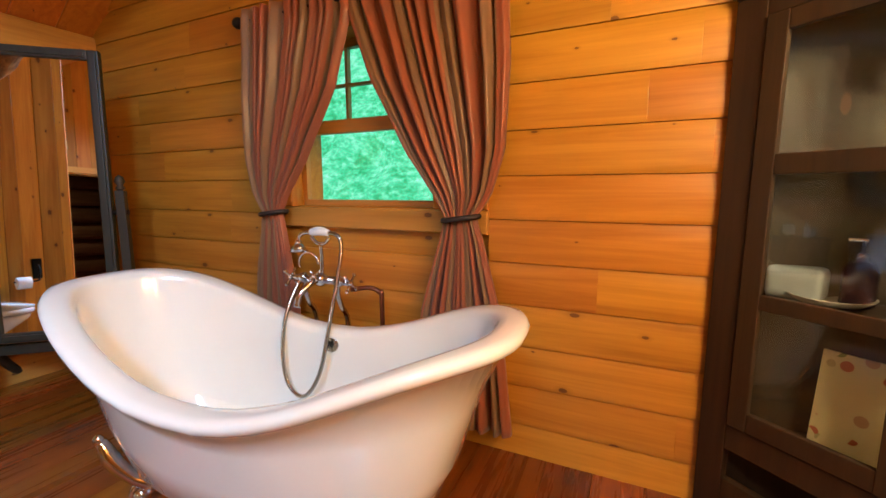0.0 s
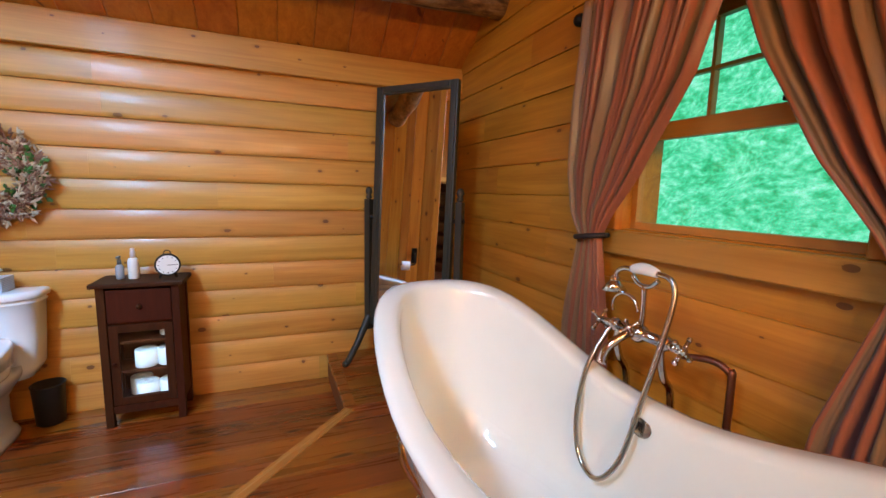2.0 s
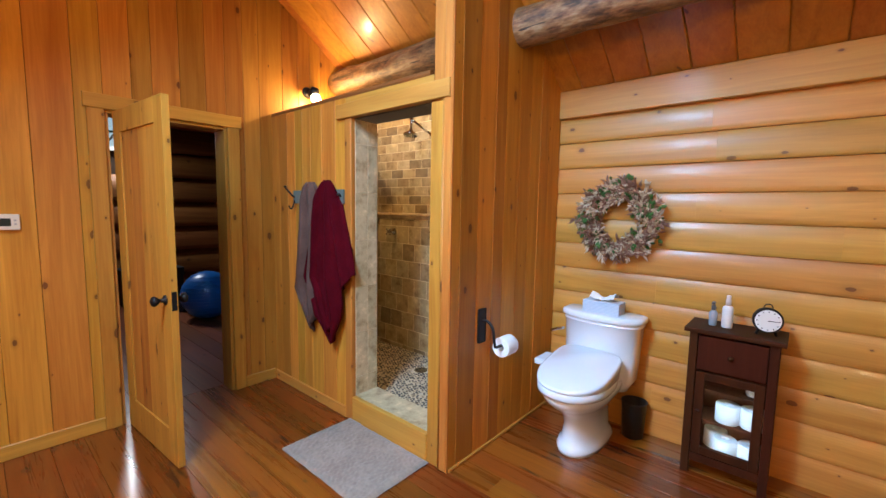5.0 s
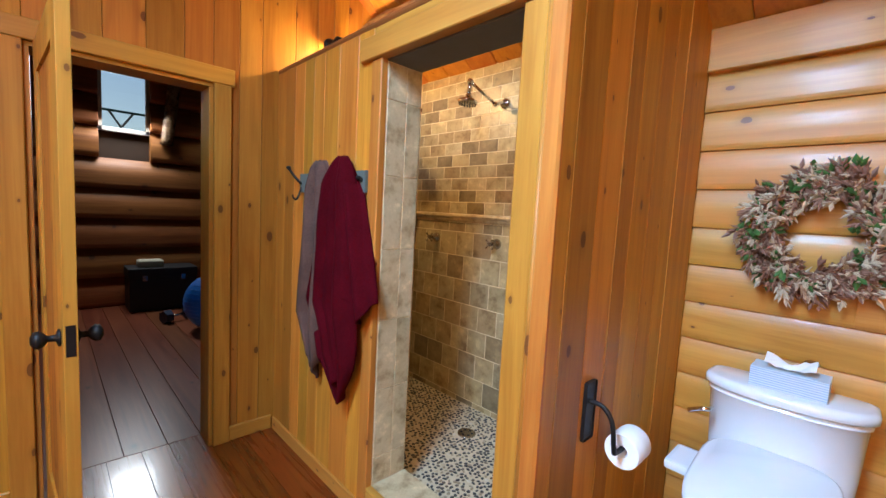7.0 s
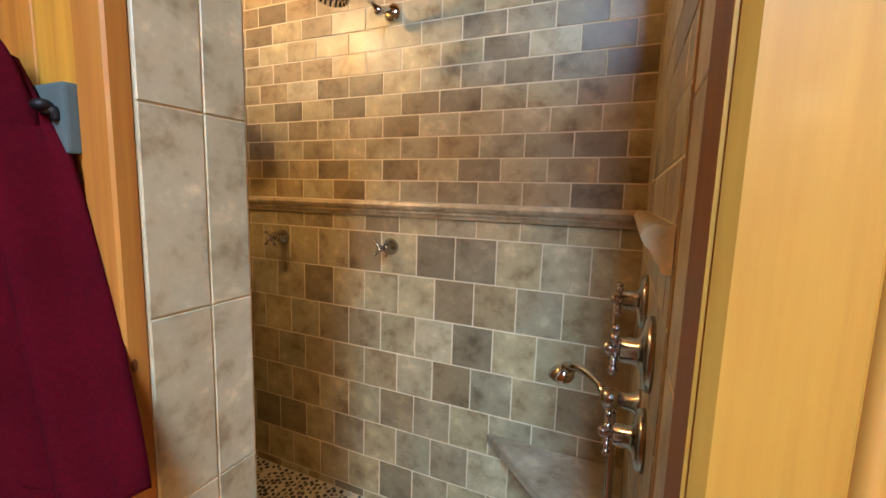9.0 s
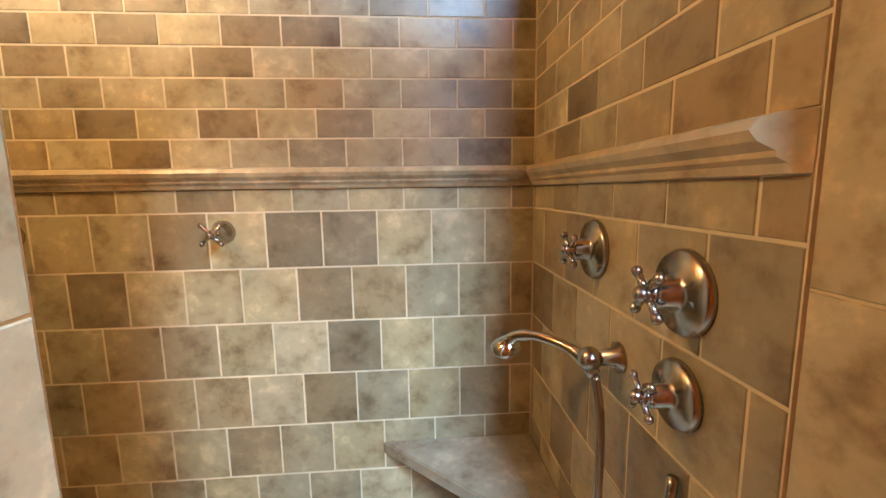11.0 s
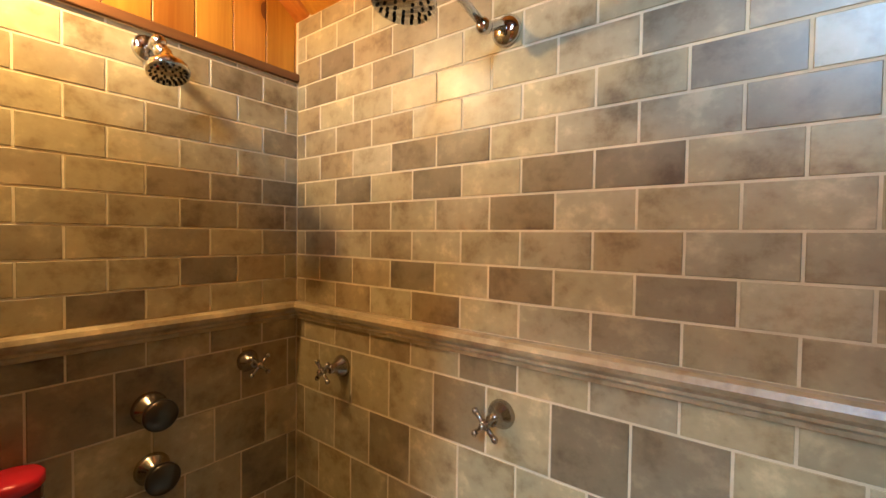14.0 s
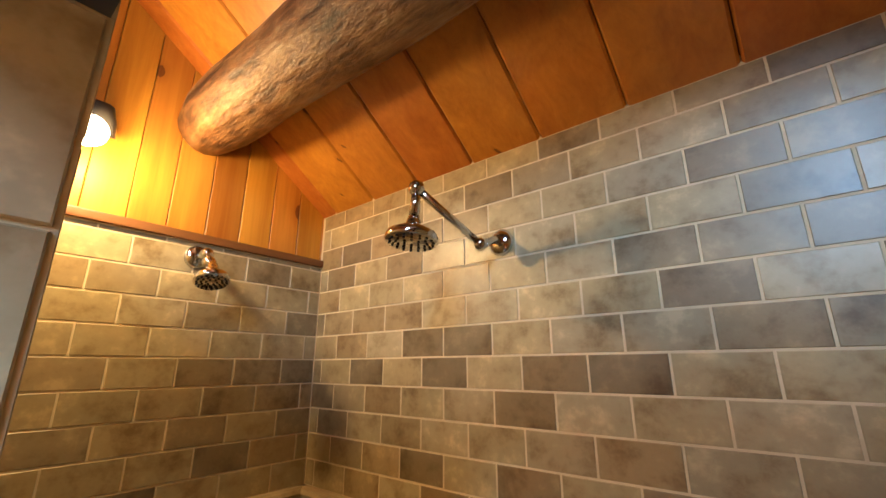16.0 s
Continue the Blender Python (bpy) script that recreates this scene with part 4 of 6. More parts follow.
# ---- toilet ----
def toilet_thing(loc):
    t = thing("toilet", "white one-piece toilet with a closed bidet seat", "toilet", loc=loc)

    def shape(rows, n=40):
        """rows: z, x of the back, x of the front, half width, squareness."""
        bm = bmesh.new()
        rings = []
        for z, xb, xf, hw, e in rows:
            c, a = (xb + xf) / 2, (xf - xb) / 2
            line = []
            for k in range(n):
                q = 2 * math.pi * k / n
                cx, sy = math.cos(q), math.sin(q)
                ee = e if cx < 0 else 2.1
                line.append(bm.verts.new((c + a * math.copysign(abs(cx) ** (2 / ee), cx), hw * math.copysign(abs(sy) ** (2 / (e if cx < 0 else 2.2)), sy), z)))
            rings.append(line)
        for p, q in zip(rings, rings[1:]):
            for k in range(n):
                bm.faces.new((p[k], p[(k + 1) % n], q[(k + 1) % n], q[k]))
        bm.faces.new(rings[0][::-1]), bm.faces.new(rings[-1])
        return bm

    part("bowl", shape([(0.0, 0.08, 0.56, 0.125, 4), (0.025, 0.08, 0.565, 0.128, 4), (0.05, 0.09, 0.55, 0.115, 4), (0.07, 0.10, 0.53, 0.10, 4), (0.16, 0.10, 0.52, 0.095, 4), (0.23, 0.10, 0.55, 0.105, 4),
                        (0.29, 0.08, 0.64, 0.15, 3.5), (0.335, 0.06, 0.70, 0.178, 3.2), (0.36, 0.05, 0.715, 0.185, 3), (0.385, 0.05, 0.715, 0.183, 3)]), PORCELAIN, t, smooth=True)
    part("tank", shape([(0.30, 0.02, 0.22, 0.185, 6), (0.36, 0.01, 0.235, 0.215, 8), (0.5, 0.01, 0.225, 0.225, 8), (0.69, 0.005, 0.215, 0.237, 8), (0.695, 0.0, 0.225, 0.243, 8), (0.702, 0.0, 0.225, 0.243, 8),
                        (0.706, 0.005, 0.218, 0.238, 8), (0.715, 0.005, 0.218, 0.238, 8)]), PORCELAIN, t, smooth=True)
    part("tank_lid", shape([(0.716, 0.0, 0.23, 0.246, 8), (0.722, -0.003, 0.238, 0.256, 8), (0.742, -0.003, 0.238, 0.256, 8), (0.752, 0.0, 0.234, 0.25, 8), (0.757, 0.015, 0.215, 0.235, 8)]), PORCELAIN, t, smooth=True)
    seat = part("bidet_seat", shape([(0.388, 0.225, 0.735, 0.192, 3.5), (0.40, 0.222, 0.742, 0.197, 3.5), (0.425, 0.222, 0.742, 0.197, 3.5), (0.432, 0.225, 0.735, 0.192, 3.5)]), PORCELAIN, t, smooth=True)
    lid = shape([(0.434, 0.225, 0.738, 0.194, 5), (0.442, 0.222, 0.745, 0.2, 5), (0.450, 0.222, 0.742, 0.199, 5), (0.456, 0.226, 0.728, 0.188, 5)])
    for v in lid.verts:
        if v.co.z > 0.44:
            v.co.z += 0.092 * max(0, 1 - (v.co.x - 0.222) / 0.5) ** 1.05
    part("seat_lid", lid, PORCELAIN, t, smooth=True)
    part("control_arm", box((0.28, -0.29, 0.440), (0.45, -0.19, 0.475), 0.014), PORCELAIN, t)
    part("lever", tube(curve_points([(0.235, -0.2, 0.64), (0.262, -0.205, 0.64), (0.27, -0.23, 0.635), (0.268, -0.27, 0.615)], 5), 0.009), CHROME, t, smooth=True)
    return t


toilet_thing((-3.215, -1.06, 0.0)).scale = (1.02, 1.02, 1.04)
tissue = thing("tissue_box", "pale blue patterned tissue box on the toilet tank", "tissue box", loc=(-3.09, -1.05, 0.788))
n = Nodes("blue_card")
w_ = n.add("TexWave", Scale=9.0, Distortion=1.5)
w_.bands_direction = "Z"
n.link(n.coords((1, 1, 4)), w_.inputs["Vector"])
n.set(n.ramp(w_.outputs["Fac"], [(0.3, (0.30, 0.42, 0.58)), (0.7, (0.55, 0.64, 0.74))]), 0.6)
part("carton", box((-0.06, -0.115, 0.0), (0.06, 0.115, 0.075), 0.003), n.mat, tissue)
bm = bmesh.new()
bmesh.ops.create_grid(bm, x_segments=14, y_segments=20, size=0.5, matrix=Matrix.Diagonal((0.1, 0.15, 1, 1)))
for v in bm.verts:
    r = abs(v.co.y) / 0.075
    v.co.z = 0.075 + 0.055 * (0.35 + 0.65 * r) * (1 - 0.55 * abs(v.co.x) / 0.05) + 0.012 * noise.noise(v.co * 40)
    v.co.x *= 0.75 + 0.4 * r
part("tissue", bm, plain("white_tissue", (0.82, 0.82, 0.82), 0.8), tissue, "white tissue pulled up", True)

# ---- small dark cabinet ----
def small_cabinet():
    x0, x1, y0, y1, H = -3.21, -2.965, -0.535, -0.15, 0.80
    t = thing("storage_cabinet", "narrow dark-stained cabinet with a drawer and glass door", "cabinet", loc=(0, 0, 0))
    for x in (x0, x1 - 0.038):
        for y in (y0, y1 - 0.038):
            part("post", box((x, y, 0.0), (x + 0.038, y + 0.038, H), 0.003), DARK_WOOD, t)
    part("side_panel", box((x0 + 0.03, y0 + 0.006, 0.1), (x1 - 0.03, y0 + 0.022, H)), DARK_WOOD, t)
    part("side_panel", box((x0 + 0.03, y1 - 0.022, 0.1), (x1 - 0.03, y1 - 0.006, H)), DARK_WOOD, t)
    part("back_panel", box((x0 + 0.004, y0 + 0.03, 0.1), (x0 + 0.014, y1 - 0.03, H)), DARK_WOOD, t)
    for z in (0.105, 0.30, 0.47, 0.575):
        part("shelf", box((x0 + 0.015, y0 + 0.024, z), (x1 - 0.03, y1 - 0.024, z + 0.016)), DARK_WOOD, t)
    part("apron", box((x1 - 0.03, y0 + 0.038, 0.075), (x1 - 0.006, y1 - 0.038, 0.12), 0.003), DARK_WOOD, t)
    part("top", box((x0 - 0.01, y0 - 0.025, H), (x1 + 0.022, y1 + 0.025, H + 0.024), 0.006), DARK_WOOD, t)
    dr = part("drawer_front", box((x1 - 0.03, y0 + 0.042, 0.60), (x1 - 0.004, y1 - 0.042, 0.785), 0.004), DARK_WOOD, t)
    part("knob", ball((x1 + 0.01, (y0 + y1) / 2, 0.69), 0.013), DARK_WOOD, dr, smooth=True)
    bm = bmesh.new()
    a, b, c, d, w = y0 + 0.042, y1 - 0.042, 0.125, 0.585, 0.042
    for lo, hi in (((a, c), (a + w, d)), ((b - w, c), (b, d)), ((a + w, d - w), (b - w, d)), ((a + w, c), (b - w, c + w))):
        box((x1 - 0.03, lo[0], lo[1]), (x1 - 0.006, hi[0], hi[1]), 0.003, bm=bm)
    door = part("door", bm, DARK_WOOD, t)
    part("glass_pane", box((x1 - 0.02, a + w - 0.005, c + w - 0.005), (x1 - 0.017, b - w + 0.005, d - w + 0.005)), GLASS, door).visible_shadow = False
    part("door_knob", ball((x1 + 0.006, a + 0.02, 0.37), 0.01), DARK_WOOD, door, smooth=True)
    return t


small_cabinet()
PAPER = plain("toilet_paper", (0.82, 0.82, 0.83), 0.9, vary=0.03, bump=0.1, scale=60)


def paper_roll(m, r=0.055, w=0.1):
    bm = lathe([(0.02, -w / 2), (r - 0.003, -w / 2), (r, -w / 2 + 0.004), (r, w / 2 - 0.004), (r - 0.003, w / 2), (0.02, w / 2), (0.019, w / 2 - 0.002), (0.019, -w / 2 + 0.002)], 28)
    ob = single("toilet_paper_roll", bm, PAPER, "white toilet paper roll in the cabinet", "toilet paper", "spare paper rolls", smooth=True)
    ob.data.set_sharp_from_angle(angle=radians(40))
    ob.matrix_world = m
    return ob


roll = paper_roll(pose(-3.05, -0.345, 0.122 + 0.05), 0.056)
for x, y, z in ((-3.06, -0.235, 0.172), (-3.05, -0.345, 0.367), (-3.06, -0.235, 0.367), (-3.14, -0.40, 0.172), (-3.06, -0.24, 0.537)):
    copy_thing(roll, pose(x, y, z) @ (Matrix.Diagonal((0.62, 0.62, 0.9, 1)) if z > 0.5 else Matrix.Identity(4)))

clock = thing("alarm_clock", "small black twin-bell style alarm clock with a white dial", "clock", loc=(-3.06, -0.215, 0.825))
clock.rotation_euler = (0, 0, radians(12))
M = basis((0, 0, 0.078), (0, 1, 0), (0, 0, 1), (1, 0, 0))
part("case", lathe([(0.03, -0.03), (0.06, -0.026), (0.064, 0.0), (0.064, 0.02), (0.06, 0.026), (0.055, 0.024)], 36, M), BLACK_IRON, clock, smooth=True)
dial = part("dial", lathe([(0.0005, 0.0255), (0.055, 0.0255), (0.055, 0.0245), (0.0005, 0.0245)], 36, M), plain("dial_white", (0.8, 0.8, 0.78), 0.5, vary=0.02, bump=0), clock)
part("hour_bar", box((0.0262, -0.002, 0.077), (0.0275, 0.032, 0.0795)), BLACK_IRON, dial)
part("minute_bar", box((0.0278, -0.002, 0.0765), (0.0288, 0.0405, 0.0785)), BLACK_IRON, dial)
for k in range(12):
    a = k * math.pi / 6
    part("hour_mark", box((0.0258, 0.046 * math.sin(a) - 0.0025, 0.078 + 0.046 * math.cos(a) - 0.0025), (0.0266, 0.046 * math.sin(a) + 0.0025, 0.078 + 0.046 * math.cos(a) + 0.0025)), BLACK_IRON, dial)
for s_ in (-1, 1):
    part("clock_foot", cyl((0, s_ * 0.034, 0.022), (0, s_ * 0.042, 0.0), 0.007), BLACK_IRON, clock, smooth=True)
part("handle_loop", tube([(0, 0.018 * math.cos(a), 0.142 + 0.018 * math.sin(a)) for a in np.linspace(-0.3, 3.45, 14)], 0.003, 8), BLACK_IRON, clock, smooth=True)
bottle = thing("lotion_bottle", "tall white lotion bottle on the dark cabinet", "bottle", loc=(-3.08, -0.385, 0.825))
part("bottle_body", lathe([(0.024, 0), (0.026, 0.004), (0.026, 0.10), (0.022, 0.115), (0.012, 0.12)], 24), plain("white_plastic", (0.75, 0.74, 0.73), 0.3, vary=0.02, bump=0), bottle, smooth=True)
part("cap", lathe([(0.013, 0.12), (0.013, 0.15), (0.011, 0.153), (0.011, 0.172), (0.009, 0.175)], 20), plain("pink_plastic", (0.66, 0.52, 0.5), 0.35, vary=0.02, bump=0), bottle, smooth=True)
bottle2 = thing("spray_bottle", "slim grey pump bottle on the dark cabinet", "bottle", loc=(-3.08, -0.45, 0.825))
part("bottle_body", lathe([(0.017, 0), (0.02, 0.004), (0.02, 0.07), (0.011, 0.085)], 24), plain("grey_plastic", (0.32, 0.34, 0.38), 0.25, vary=0.1, bump=0), bottle2, smooth=True)
bm = lathe([(0.011, 0.085), (0.011, 0.11), (0.006, 0.112), (0.006, 0.125)], 16)
box((-0.006, -0.008, 0.12), (0.026, 0.008, 0.132), 0.003, bm=bm)
part("pump_top", bm, plain("dark_plastic", (0.12, 0.12, 0.13), 0.35, bump=0), bottle2, smooth=True)
bin_ = thing("waste_bin", "small black waste bin on the floor beside the toilet", "waste bin", loc=(-3.155, -0.845, 0.0))
bin_.scale = (0.85, 0.85, 0.9)
part("bin_body", lathe([(0.07, 0), (0.075, 0.004), (0.088, 0.25), (0.091, 0.256), (0.085, 0.256), (0.07, 0.02), (0.0005, 0.015)], 28), plain("black_bin", (0.012, 0.011, 0.011), 0.45), bin_, smooth=True)
part("bin_rim", tube([(0.089 * math.cos(a), 0.089 * math.sin(a), 0.256) for a in np.linspace(0, 6.283, 30)], 0.004, 8), plain("black_rim", (0.015, 0.014, 0.014), 0.4), bin_, smooth=True)

# ---- paper holder on the partition ----
holder = thing("paper_holder", "rustic black iron toilet paper holder with a roll", "paper holder", loc=(-2.33, PART, 0.70))
bm = box((-0.035, 0.0, -0.03), (0.035, 0.008, 0.17), 0.012)
part("back_plate", bm, BLACK_IRON, holder)
part("arm", tube(curve_points([(0.0, 0.005, 0.10), (0.0, 0.05, 0.10), (0.0, 0.085, 0.06), (-0.005, 0.095, -0.02), (-0.03, 0.095, -0.045), (-0.19, 0.095, -0.045)], 6), 0.008), BLACK_IRON, holder, smooth=True)
bm = lathe([(0.021, -0.052), (0.056, -0.052), (0.058, -0.048), (0.058, 0.048), (0.056, 0.052), (0.021, 0.052), (0.02, 0.05), (0.02, -0.05)], 30, basis((-0.12, 0.095, -0.058), (0, 1, 0), (0, 0, 1), (1, 0, 0)))
part("paper", bm, PAPER, holder, "white toilet paper roll", True).data.set_sharp_from_angle(angle=radians(40))

# ---- wreath ----
def wreath_thing(loc):
    t = thing("wreath", "dried wreath of pinkish grasses and green leaves", "wreath", loc=loc)
    r2 = random.Random(11)
    part("ring", tube([(0.02, 0.165 * math.cos(a), 0.165 * math.sin(a)) for a in np.linspace(0, 6.283, 40)], 0.028, 10), plain("twigs", (0.10, 0.06, 0.035), 0.9, vary=0.4, scale=60, bump=0.6), t, smooth=True)
    groups = {"plume": (bmesh.new(), plain("dried_plumes", (0.27, 0.14, 0.095), 0.9, vary=0.4, scale=40)), "leaf_spray": (bmesh.new(), plain("sage_leaves", (0.05, 0.13, 0.025), 0.7, vary=0.5, scale=30)),
              "pale_tuft": (bmesh.new(), plain("pale_grass", (0.54, 0.43, 0.30), 0.9, vary=0.3, scale=40))}
    for k in range(620):
        a = r2.uniform(0, 6.283)
        kind = r2.choices(("plume", "leaf_spray", "pale_tuft"), (0.48, 0.17, 0.35))[0]
        rr = 0.165 + r2.uniform(-0.05, 0.05)
        base = Vector((0.025 + r2.uniform(0, 0.04), rr * math.cos(a), rr * math.sin(a)))
        out = r2.uniform(-0.5, 1.0)
        d = Vector((r2.uniform(0.0, 0.7), math.cos(a) * out - math.sin(a) * r2.uniform(-0.2, 1.1), math.sin(a) * out + math.cos(a) * r2.uniform(-0.2, 1.1))).normalized()
        length = r2.uniform(0.05, 0.105)
        tip = (base + d * length).yz.length
        if tip > 0.275 or tip < 0.07:
            length *= 0.45
        bm = groups[kind][0]
        for j in range(4 if kind == "leaf_spray" else 7):
            q = base + d * length * r2.uniform(0.0, 0.7)
            e = (d + Vector((r2.uniform(-0.8, 0.8), r2.uniform(-0.8, 0.8), r2.uniform(-0.8, 0.8)))).normalized()
            long = length * r2.uniform(0.35, 0.6)
            side = e.cross(Vector((1, 0.2, 0.1))).normalized() * (0.010 if kind == "leaf_spray" else 0.0062) * r2.uniform(0.7, 1.3)
            lift = e.cross(side).normalized() * 0.003
            p = [bm.verts.new(v) for v in (q, q + e * long * 0.45 + side + lift, q + e * long * 0.5 - lift, q + e * long * 0.45 - side + lift, q + e * long)]
            bm.faces.new((p[0], p[1], p[2])), bm.faces.new((p[0], p[2], p[3])), bm.faces.new((p[1], p[4], p[2])), bm.faces.new((p[2], p[4], p[3]))
    for name, (bm, mt) in groups.items():
        part(name, bm, mt, t)
    return t


wreath_thing((WX + 0.038, -1.02, 1.385)).scale = (1.05, 1.1, 1.1)

# ---- corner cabinet ----
def corner_cabinet():
    L = 1.0
    t = thing("corner_cabinet", "weathered dark corner cupboard with glazed doors", "cabinet", loc=(0.245, 1.675, STEP))
    t.rotation_euler = (0, 0, math.atan2(-0.63, 0.78))
    H = 1.68
    for u in (0.0, L - 0.085):
        part("stile", box((u, -0.012, 0.0), (u + 0.085, 0.02, H), 0.005), OLD_WOOD, t)
    for z0, z1 in ((0.06, 0.165), (0.27, 0.355), (1.615, H)):
        part("rail", box((0.085, -0.010, z0), (L - 0.085, 0.018, z1), 0.005), OLD_WOOD, t)
    # back panels along the two walls
    wall_u = math.atan2(0.63, 0.78)
    for sgn in (0, 1):
        bm = box((0, 0, 0.05), (0.76 if sgn == 0 else 0.61, 0.015, H))
        m = Matrix.Translation((0.01, 0.012, 0)) @ Matrix.Rotation(wall_u, 4, "Z") if sgn == 0 else Matrix.Translation((L - 0.01, 0.012, 0)) @ Matrix.Rotation(wall_u + math.pi / 2, 4, "Z") @ Matrix.Translation((0, -0.0, 0))
        bmesh.ops.transform(bm, matrix=m, verts=bm.verts)
        part("back_panel", bm, OLD_WOOD, t)
    cu, cv = 0.76 * math.cos(wall_u), 0.76 * math.sin(wall_u)
    for z in (0.33, 0.765, 1.175, 1.60):
        bm = bmesh.new()
        lo = [bm.verts.new((*p, z)) for p in ((0.03, 0.02), (L - 0.03, 0.02), (cu, cv - 0.03))]
        hi = [bm.verts.new((v.co.x, v.co.y, z + 0.022)) for v in lo]
        bm.faces.new(lo[::-1]), bm.faces.new(hi)
        for k in range(3):
            bm.faces.new((lo[k], lo[(k + 1) % 3], hi[(k + 1) % 3], hi[k]))
        part("shelf", bm, OLD_WOOD, t)
    for u0, u1 in ((0.09, L / 2 - 0.003), (L / 2 + 0.003, L - 0.09)):
        bm = bmesh.new()
        w = 0.055
        box((u0, -0.02, 0.36), (u0 + w, 0.004, 1.612), 0.004, bm=bm)
        box((u1 - w, -0.02, 0.36), (u1, 0.004, 1.612), 0.004, bm=bm)
        for z0, z1 in ((0.36, 0.422), (0.76, 0.807), (1.164, 1.223), (1.56, 1.612)):
            box((u0 + w, -0.018, z0), (u1 - w, 0.004, z1), 0.004, bm=bm)
        d = part("door", bm, OLD_WOOD, t)
        for z0, z1 in ((0.422, 0.76), (0.807, 1.164), (1.223, 1.56)):
            part("glass_pane", box((u0 + w - 0.004, -0.008, z0 - 0.004), (u1 - w + 0.004, -0.005, z1 + 0.004)), GLASS, d).visible_shadow = False
        part("door_knob", ball((u1 - 0.025 if u0 < 0.3 else u0 + 0.025, -0.032, 0.95), 0.014), BLACK_IRON, d, smooth=True)
    bm = bmesh.new()
    for k, (z, o) in enumerate(((H, 0.0), (H + 0.03, 0.035), (H + 0.055, 0.05), (H + 0.09, 0.055))):
        box((-o, -0.02 - o, z), (L + o, 0.05, z + 0.035), 0.006, bm=bm)
    part("crown", bm, OLD_WOOD, t)
    for u in (0.03, L - 0.07):
        part("foot", box((u, -0.012, 0.0), (u + 0.05, 0.03, 0.06), 0.004), OLD_WOOD, t)
    return t


corner_cabinet()
CAB = Matrix.Translation((0.245, 1.675, STEP)) @ Matrix.Rotation(math.atan2(-0.63, 0.78), 4, "Z")
n = Nodes("floral_card")
vo = n.add("TexVoronoi", Scale=22.0, Randomness=0.9)
n.link(n.coords((1, 1, 1)), vo.inputs["Vector"])
blob = n.noise(n.coords((1, 1, 1)), 9.0, 2)
pick = n.math("MULTIPLY", n.math("LESS_THAN", vo.outputs["Distance"], 0.36), n.math("GREATER_THAN", blob, 0.5))
sc = n.add("SeparateColor")
n.link(vo.outputs["Color"], sc.inputs[0])
n.set(n.mix(pick, (0.62, 0.50, 0.27), n.ramp(sc.outputs[0], [(0.3, (0.42, 0.10, 0.05)), (0.5, (0.5, 0.36, 0.2)), (0.75, (0.22, 0.24, 0.08))])), 0.7)
card = single("picture_card", box((0.0, -0.005, 0.0), (0.36, 0.005, 0.30), 0.002), n.mat, "cream card with painted red flowers leaning in the cupboard", "picture")
card.matrix_world = CAB @ pose(0.255, 0.10, 0.353, -8, 0, 2)
dish = single("soap_dish", lathe([(0.05, 0), (0.075, 0.004), (0.10, 0.022), (0.102, 0.026), (0.095, 0.024), (0.05, 0.008), (0.0005, 0.008)], 28), plain("pale_ceramic", (0.5, 0.46, 0.4), 0.3, vary=0.1, bump=0),
              "shallow pale ceramic dish on the cupboard shelf", "dish", smooth=True)
dish.matrix_world = CAB @ pose(0.25, 0.14, 0.788)
cloth = single("folded_cloth", box((-0.07, -0.05, 0.0), (0.07, 0.05, 0.10), 0.03, 4), plain("grey_cloth", (0.28, 0.31, 0.34), 0.9, vary=0.2, bump=0.3), "folded grey-blue cloth on the cupboard shelf", "cloth", smooth=True)
cloth.matrix_world = CAB @ pose(0.17, 0.13, 0.788, 0, 0, 10)
soap = thing("soap_bottle", "dark glass soap bottle with a metal pump", "bottle")
soap.matrix_world = CAB @ pose(0.30, 0.17, 0.788)
part("bottle_body", lathe([(0.035, 0), (0.04, 0.006), (0.04, 0.10), (0.03, 0.125), (0.015, 0.135)], 24), plain("dark_glass", (0.05, 0.02, 0.03), 0.1, vary=0.1, bump=0), soap, smooth=True)
bm = lathe([(0.016, 0.135), (0.016, 0.155), (0.006, 0.158), (0.006, 0.19)], 16)
box((-0.035, -0.006, 0.186), (0.01, 0.006, 0.197), 0.003, bm=bm)
part("pump_top", bm, CHROME, soap, smooth=True)

# ---- open door ----
door = thing("door_1", "pine panel door standing open into the room", "door", kind="structure", loc=(DOOR_R - 0.050, SY + 0.040, 0.0))
door.rotation_euler = (0, 0, radians(94))
bm = bmesh.new()
DW, DH, th = 0.755, 1.985, 0.036
st = 0.115
for lo, hi in (((0, 0.008), (st, DH)), ((DW - st, 0.008), (DW, DH)), ((st, DH - 0.13), (DW - st, DH)), ((st, 0.008), (DW - st, 0.2))):
    box((lo[0], -th / 2, lo[1]), (hi[0], th / 2, hi[1]), 0.003, bm=bm)
part("door_frame_boards", bm, PINE_TRIM_Z, door)
for k in range(4):
    x0, x1 = st + (DW - 2 * st) * k / 4, st + (DW - 2 * st) * (k + 1) / 4
    part("panel_board", box((x0 + 0.0005, -0.009, 0.195), (x1 - 0.0005, 0.009, DH - 0.125), 0.002), PINE_TRIM_Z, door)
for s_ in (-1, 1):
    bm = lathe([(0.028, 0), (0.028, 0.006), (0.011, 0.012), (0.010, 0.03), (0.02, 0.038), (0.028, 0.05), (0.026, 0.062), (0.012, 0.07), (0.0005, 0.071)], 24,
               basis((DW - 0.065, s_ * th / 2, 0.93), (1, 0, 0), (0, 0, 1), (0, s_, 0)))
    part("door_knob", bm, BLACK_IRON, door, "dark bronze door knob", True)
